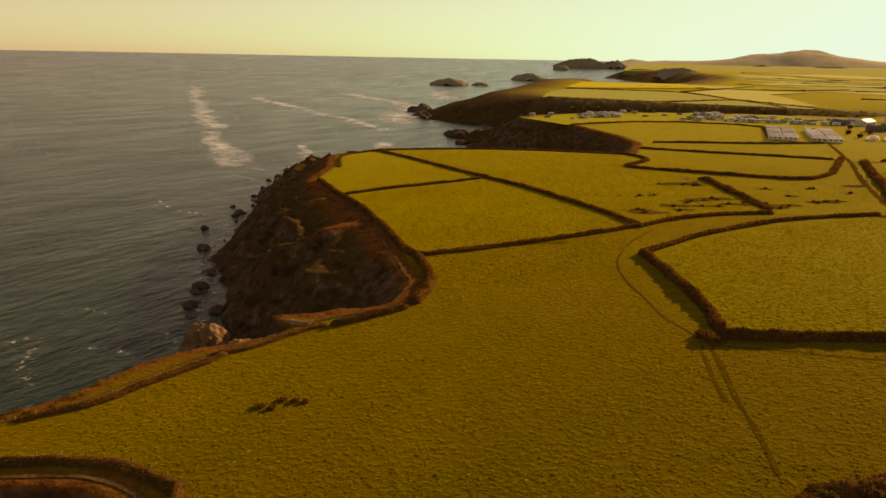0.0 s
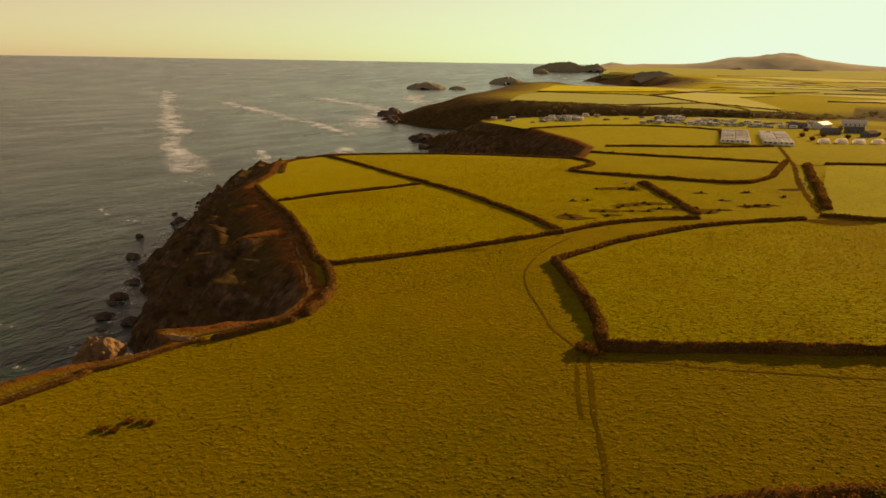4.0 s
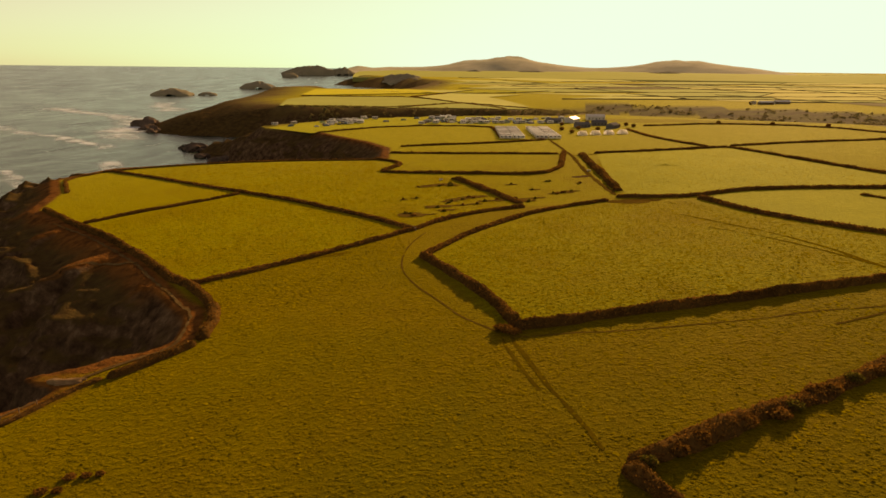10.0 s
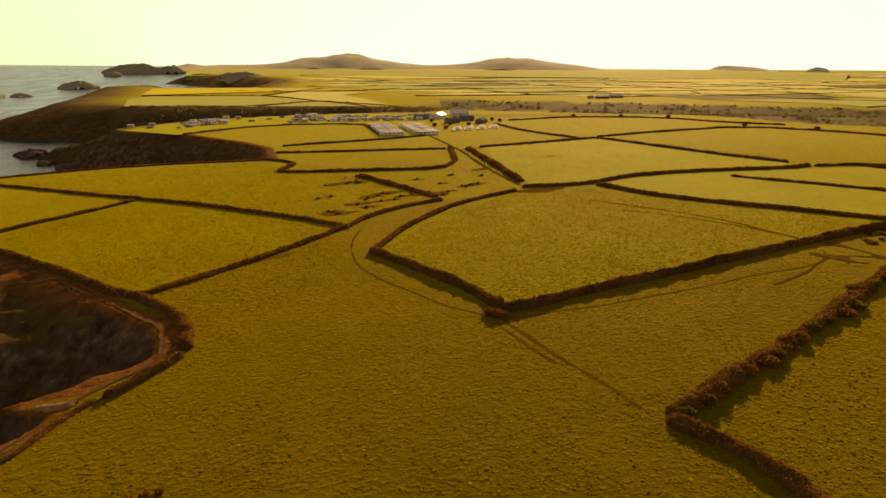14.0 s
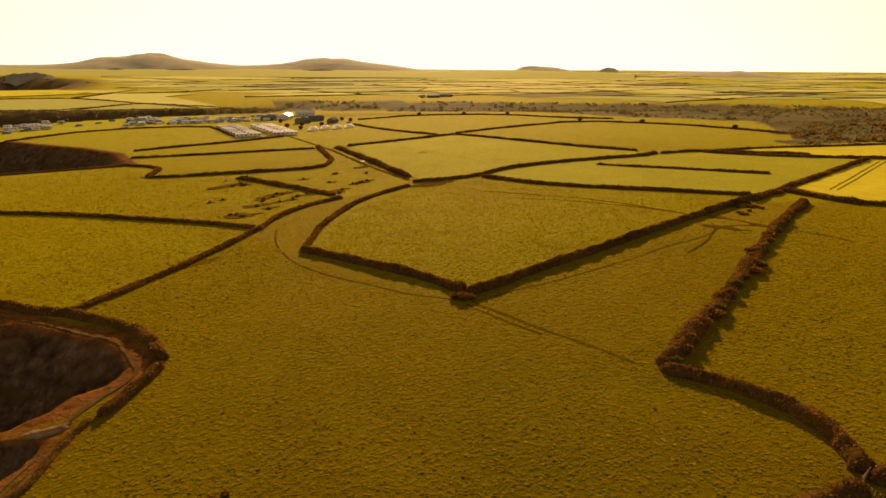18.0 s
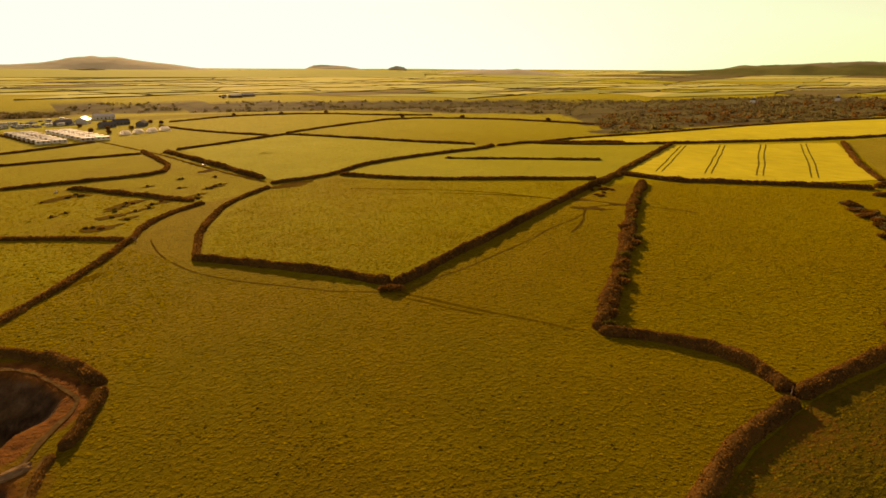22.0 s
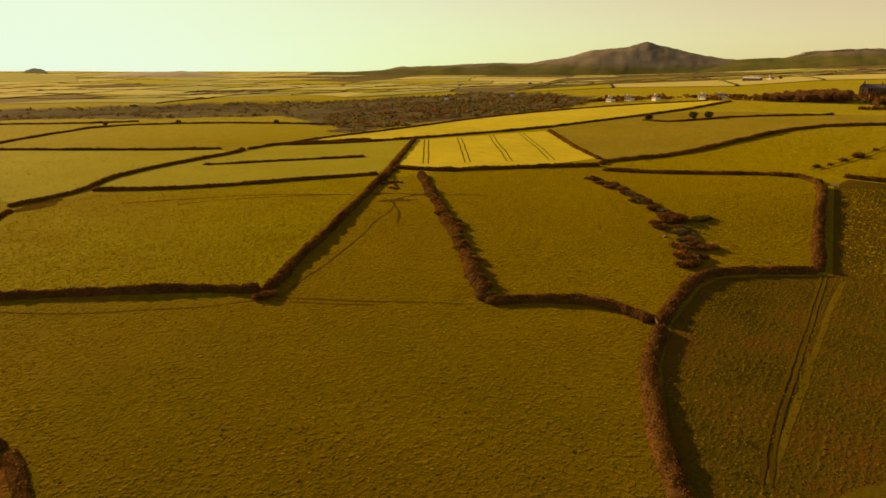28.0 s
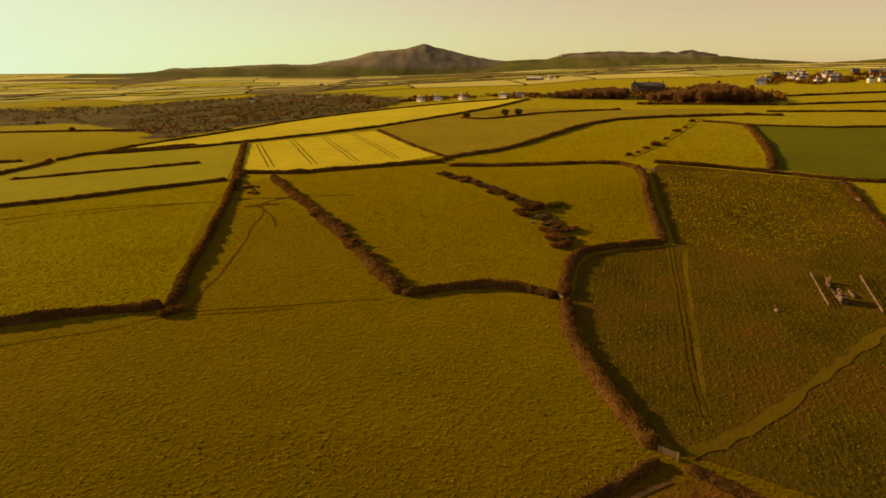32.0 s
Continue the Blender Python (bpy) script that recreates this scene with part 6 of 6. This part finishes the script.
GROVE = [[(452, -150), (470, -165), (480, -215), (455, -245), (425, -228), (432, -180)], [(500, -60), (520, -95), (500, -135), (470, -135), (478, -95)]]
gs = [(x, y, t) for ring, n in zip(GROVE, (95, 70)) for x, y, t in scattered(n, ring, gap=3.9)]
for k in range(3):
    kind_ = tree(60 + k, 9.0 + 1.2 * k, 4.8, grove_twig, "bare russet-brown woodland tree", 0.55, 800, dome=True)
    for j, (x, y, turn) in enumerate(gs[k::3]):
        grown = 0.45 + 0.55 * min(1, max(0, (-60 - y) / 70)) if y > -142 else 0.75 + 0.65 * math.exp(-((y + 203) / 24) ** 2)
        m = Matrix.Translation((x, y, float(plateau(x, y)))) @ Matrix.Rotation(turn, 4, "Z") @ Matrix.Scale(grown, 4)
        if j == 0:
            kind_.matrix_basis = m
        else:
            made = copy_thing(kind_, Matrix.Identity(4))
            made.matrix_basis = m
place(tree(70, 5.5, 3.4, gorse_leaf, "rounded olive field tree", 0.6, 420, "field trees", dome=True), [(366, -44, 0), (368, -53, 1), (352, -18, 2)])
lone = [(12, 468, 0), (26, 476, 1), (42, 468, 2), (62, 506, 0), (70, 522, 1), (36, 542, 2), (12, 518, 1), (-12, 470, 0), (2, 430, 2), (20, 440, 1), (530, -20, 0), (520, 10, 1), (540, 60, 2), (480, 90, 1), (620, -180, 0), (640, -240, 2), (565, -255, 1), (600, -320, 2), (690, -400, 1), (157, 553, 0), (200, 535, 1), (240, 515, 2), (254, 392, 1), (282, 340, 2), (296, 250, 0), (75, 505, 1), (300, 1020, 0), (322, 985, 1), (290, 975, 2), (335, 1030, 1), (900, -30, 0), (915, -70, 1)]
place(tree(72, 3.6, 2.3, hedge_leaf, "dark wind-shaped thorn tree", 0.5, 300, "field trees", dome=True), lone)


def scrub(name, ring, count, seed, size, mat, label):
    """A thicket: many uneven leafy clumps, close together."""
    r = np.random.default_rng(seed)
    q = np.array(ring, float)
    p = r.uniform(q.min(0), q.max(0), (count * 3, 2))
    p = p[inside(p[:, 0], p[:, 1], ring)]
    p = p[smooth_noise(p[:, 0] / 25, p[:, 1] / 25, seed) + r.uniform(-0.25, 0.25, len(p)) > 0.46][:count]
    s = r.uniform(0.5, 1.4, len(p)) * size
    per = 12
    d = r.normal(0, 1, (len(p), per, 3))
    d /= np.linalg.norm(d, axis=2)[:, :, None]
    d[:, :, 2] = np.abs(d[:, :, 2]) * 0.9
    g = land(p[:, 0], p[:, 1])[0]
    c = np.stack([p[:, 0], p[:, 1], g], 1)[:, None, :] + d * s[:, None, None] * (1, 1, 0.75)
    v, f = leaf_cloud(c.reshape(-1, 3), np.repeat(s, per) * 0.75, r, 2)
    return tagged(sheet(name, v, f, mat, smooth=False), label, "scrub", kind="stuff")


scrub("scrub", VALLEY, 2600, 41, 1.9, moor_leaf, "dark brown thicket filling the valley")
scrub("scrub", [(-330, 650), (-60, 700), (30, 680), (30, 740), (-80, 760), (-170, 740), (-260, 745), (-345, 750)], 700, 42, 1.9, moor_leaf, "dark scrub on the inlet slope")
scrub("scrub", MOOR, 900, 43, 1.3, moor_leaf, "brown moorland scrub")
scrub("scrub", MOOR, 260, 44, 1.8, hedge_leaf, "olive gorse on the moor")
scrub("scrub", [(425, -140), (560, -110), (585, -235), (500, -270), (430, -245)], 350, 45, 2.2, hedge_leaf, "brown undergrowth below the grove")
scrub("scrub", [(-112, -96), (-104, -87), (-99, -80), (-96, -71), (-94, -59), (-91, -49), (-87, -40), (-91, -40), (-97, -49), (-101, -59), (-101, -71), (-103, -80), (-108, -88), (-114, -96)], 420, 48, 0.55, hedge_leaf, "rusty bracken and heather on the cliff brow")
scrub("scrub", [(490, 70), (540, 40), (540, -60), (500, -60), (505, 0)], 130, 46, 2.4, hedge_leaf, "garden hedges round the cottages")
scrub("scrub", VILLAGE, 520, 47, 2.6, hedge_leaf, "garden trees among the village houses")


# ---- far farmland ----
def farmland():
    fields_ = {0: [], 1: [], 2: [], 3: [], 4: []}
    mats = [far_pale, far_ley, bright_pasture, far_grass, far_brown]
    labels = ["pale green far pastures", "deep green far fields", "golden far fields", "olive green far pastures", "brown far rough fields"]
    verts, faces = [], []
    r = np.random.default_rng(77)
    for lo, hi, cw, cd in ((0, 1500, 175, 125), (1500, 2400, 260, 190), (2400, 4700, 460, 330)):
        span = int(hi / cw) + 2
        turn = 0.30
        ct, st = math.cos(turn), math.sin(turn)
        rows = int(hi / cd) + 2

        def corner(i, j):
            u = i * cw + cw * 0.55 * float(lattice(np.array(i + 500), np.array(j + 500), 5) - 0.5) + (j % 2) * cw * 0.4
            w = j * cd + cd * 0.45 * float(lattice(np.array(i + 500), np.array(j + 500), 6) - 0.5)
            return u * ct - w * st, u * st + w * ct

        for i in range(-span, span):
            for j in range(-rows, rows):
                cs = [corner(i, j), corner(i + 1, j), corner(i + 1, j + 1), corner(i, j + 1)]
                mx, my = sum(c[0] for c in cs) / 4, sum(c[1] for c in cs) / 4
                d = math.hypot(mx - MIDDLE[0], my - MIDDLE[1])
                if not lo <= d < hi or my < -0.75 * mx - 100 or (mx < 20 and my < 1280):
                    continue
                q = np.array(cs)
                if not inside(q[:, 0], q[:, 1], EDGE + BACK).all() or away(q[:, 0], q[:, 1], EDGE_FAR).min() < 25:
                    continue
                vf = np.where(q[:, 0] < 40, 790, 1050 - 0.75 * np.clip(q[:, 0] - 60, 0, 900))
                if not ((q[:, 1] > vf) | ((q[:, 0] > 560) & (q[:, 1] < 60)) | (q[:, 0] > 700)).all() and not ((q[:, 0] > 395) & (q[:, 1] < -45 - 0.1 * q[:, 0])).all():
                    continue
                if inside(q[:, 0], q[:, 1], MOOR).any() or inside(q[:, 0], q[:, 1], VALLEY).any() or any(inside(q[:, 0], q[:, 1], g).any() for g in GROVE + [VILLAGE]):
                    continue
                kind = int(r.choice(5, p=[0.30, 0.16, 0.10, 0.32, 0.12]))
                fields_[kind].append(q)
                for a, b in ((0, 1), (1, 2)):
                    if r.uniform() > 0.05:
                        n = max(3, int(math.hypot(*(q[b] - q[a])) / 14))
                        f = np.linspace(0, 1, n)[:, None]
                        p = q[a] * (1 - f) + q[b] * f + r.normal(0, 0.8, (n, 2))
                        nrm = sides(p)
                        z = plateau(p[:, 0], p[:, 1])
                        h = r.uniform(1.2, 2.0, n) * (1 + 0.6 * (r.uniform(0, 1, n) > 0.95))
                        base = len(verts)
                        for k in range(n):
                            for off, up in ((-2.0, -0.3), (-1.1, 0.9), (0.2, 1.0), (1.2, 0.8), (2.0, -0.3)):
                                verts.append((p[k, 0] + nrm[k, 0] * off, p[k, 1] + nrm[k, 1] * off, z[k] + (h[k] * up if up > 0 else up)))
                        faces += grid_faces(n, 5, base).tolist()
    tagged(sheet("far_hedges", verts, faces, far_hedge, smooth=False), "dark hedges between the far fields", "hedge", kind="stuff")
    for kind, list_ in fields_.items():
        v, f = [], []
        t = np.linspace(0, 1, 6)
        a, b = np.meshgrid(t, t)
        for q in list_:
            p = ((1 - a) * (1 - b))[..., None] * q[0] + (a * (1 - b))[..., None] * q[1] + (a * b)[..., None] * q[2] + ((1 - a) * b)[..., None] * q[3]
            p = p.reshape(-1, 2)
            f += grid_faces(6, 6, len(v)).tolist()
            v += np.c_[p, plateau(p[:, 0], p[:, 1]) + 0.6].tolist()
        tagged(sheet("far_fields", v, f, mats[kind]), labels[kind], "field", kind="stuff")


# hedge colour lifted so that the far lines sit back as through haze
far_hedge = material("far_hedge", [(0.085, 0.072, 0.034), (0.125, 0.102, 0.048)], 0.05, 0.95)
farmland()
# two broad golden fields on the far headland
field("field", [(-425, 1011), (-490, 1270), (-317, 1380), (-213, 1235)], crop_yellow, "wide pale yellow crop on the headland", 30, 1.2)
field("field", [(-355, 745), (-405, 900), (-400, 990), (-245, 1030), (-139, 903), (-200, 745)], far_ley, "broad green pasture on the headland", 30, 1.0)
field("field", [(-229, 1045), (-200, 1220), (-60, 1200), (-114, 1091), (-35, 951), (-132, 912)], far_grass, "pale green pasture on the headland", 30, 1.0)
field("field", [(-190, 755), (-130, 895), (-30, 930), (30, 840), (-60, 768)], far_ley, "green pasture above the inlet", 30, 1.0)
for way in ([(-420, 1000), (-330, 1020), (-240, 1040), (-135, 906), (-80, 830), (-60, 770)], [(-240, 1040), (-205, 1230)], [(-135, 906), (-35, 945), (40, 840)], [(-350, 750), (-270, 752), (-195, 750), (-135, 900)]):
    hedge(way, 2.4, 3.4, leaf=1.4, dense=2, label="dark hedge between the headland fields")
field("field", [(-60, 645), (40, 622), (150, 612), (240, 560), (225, 545), (150, 575), (80, 560), (40, 600)], dry_pasture, "dry golden field above the valley", 15, 0.15)
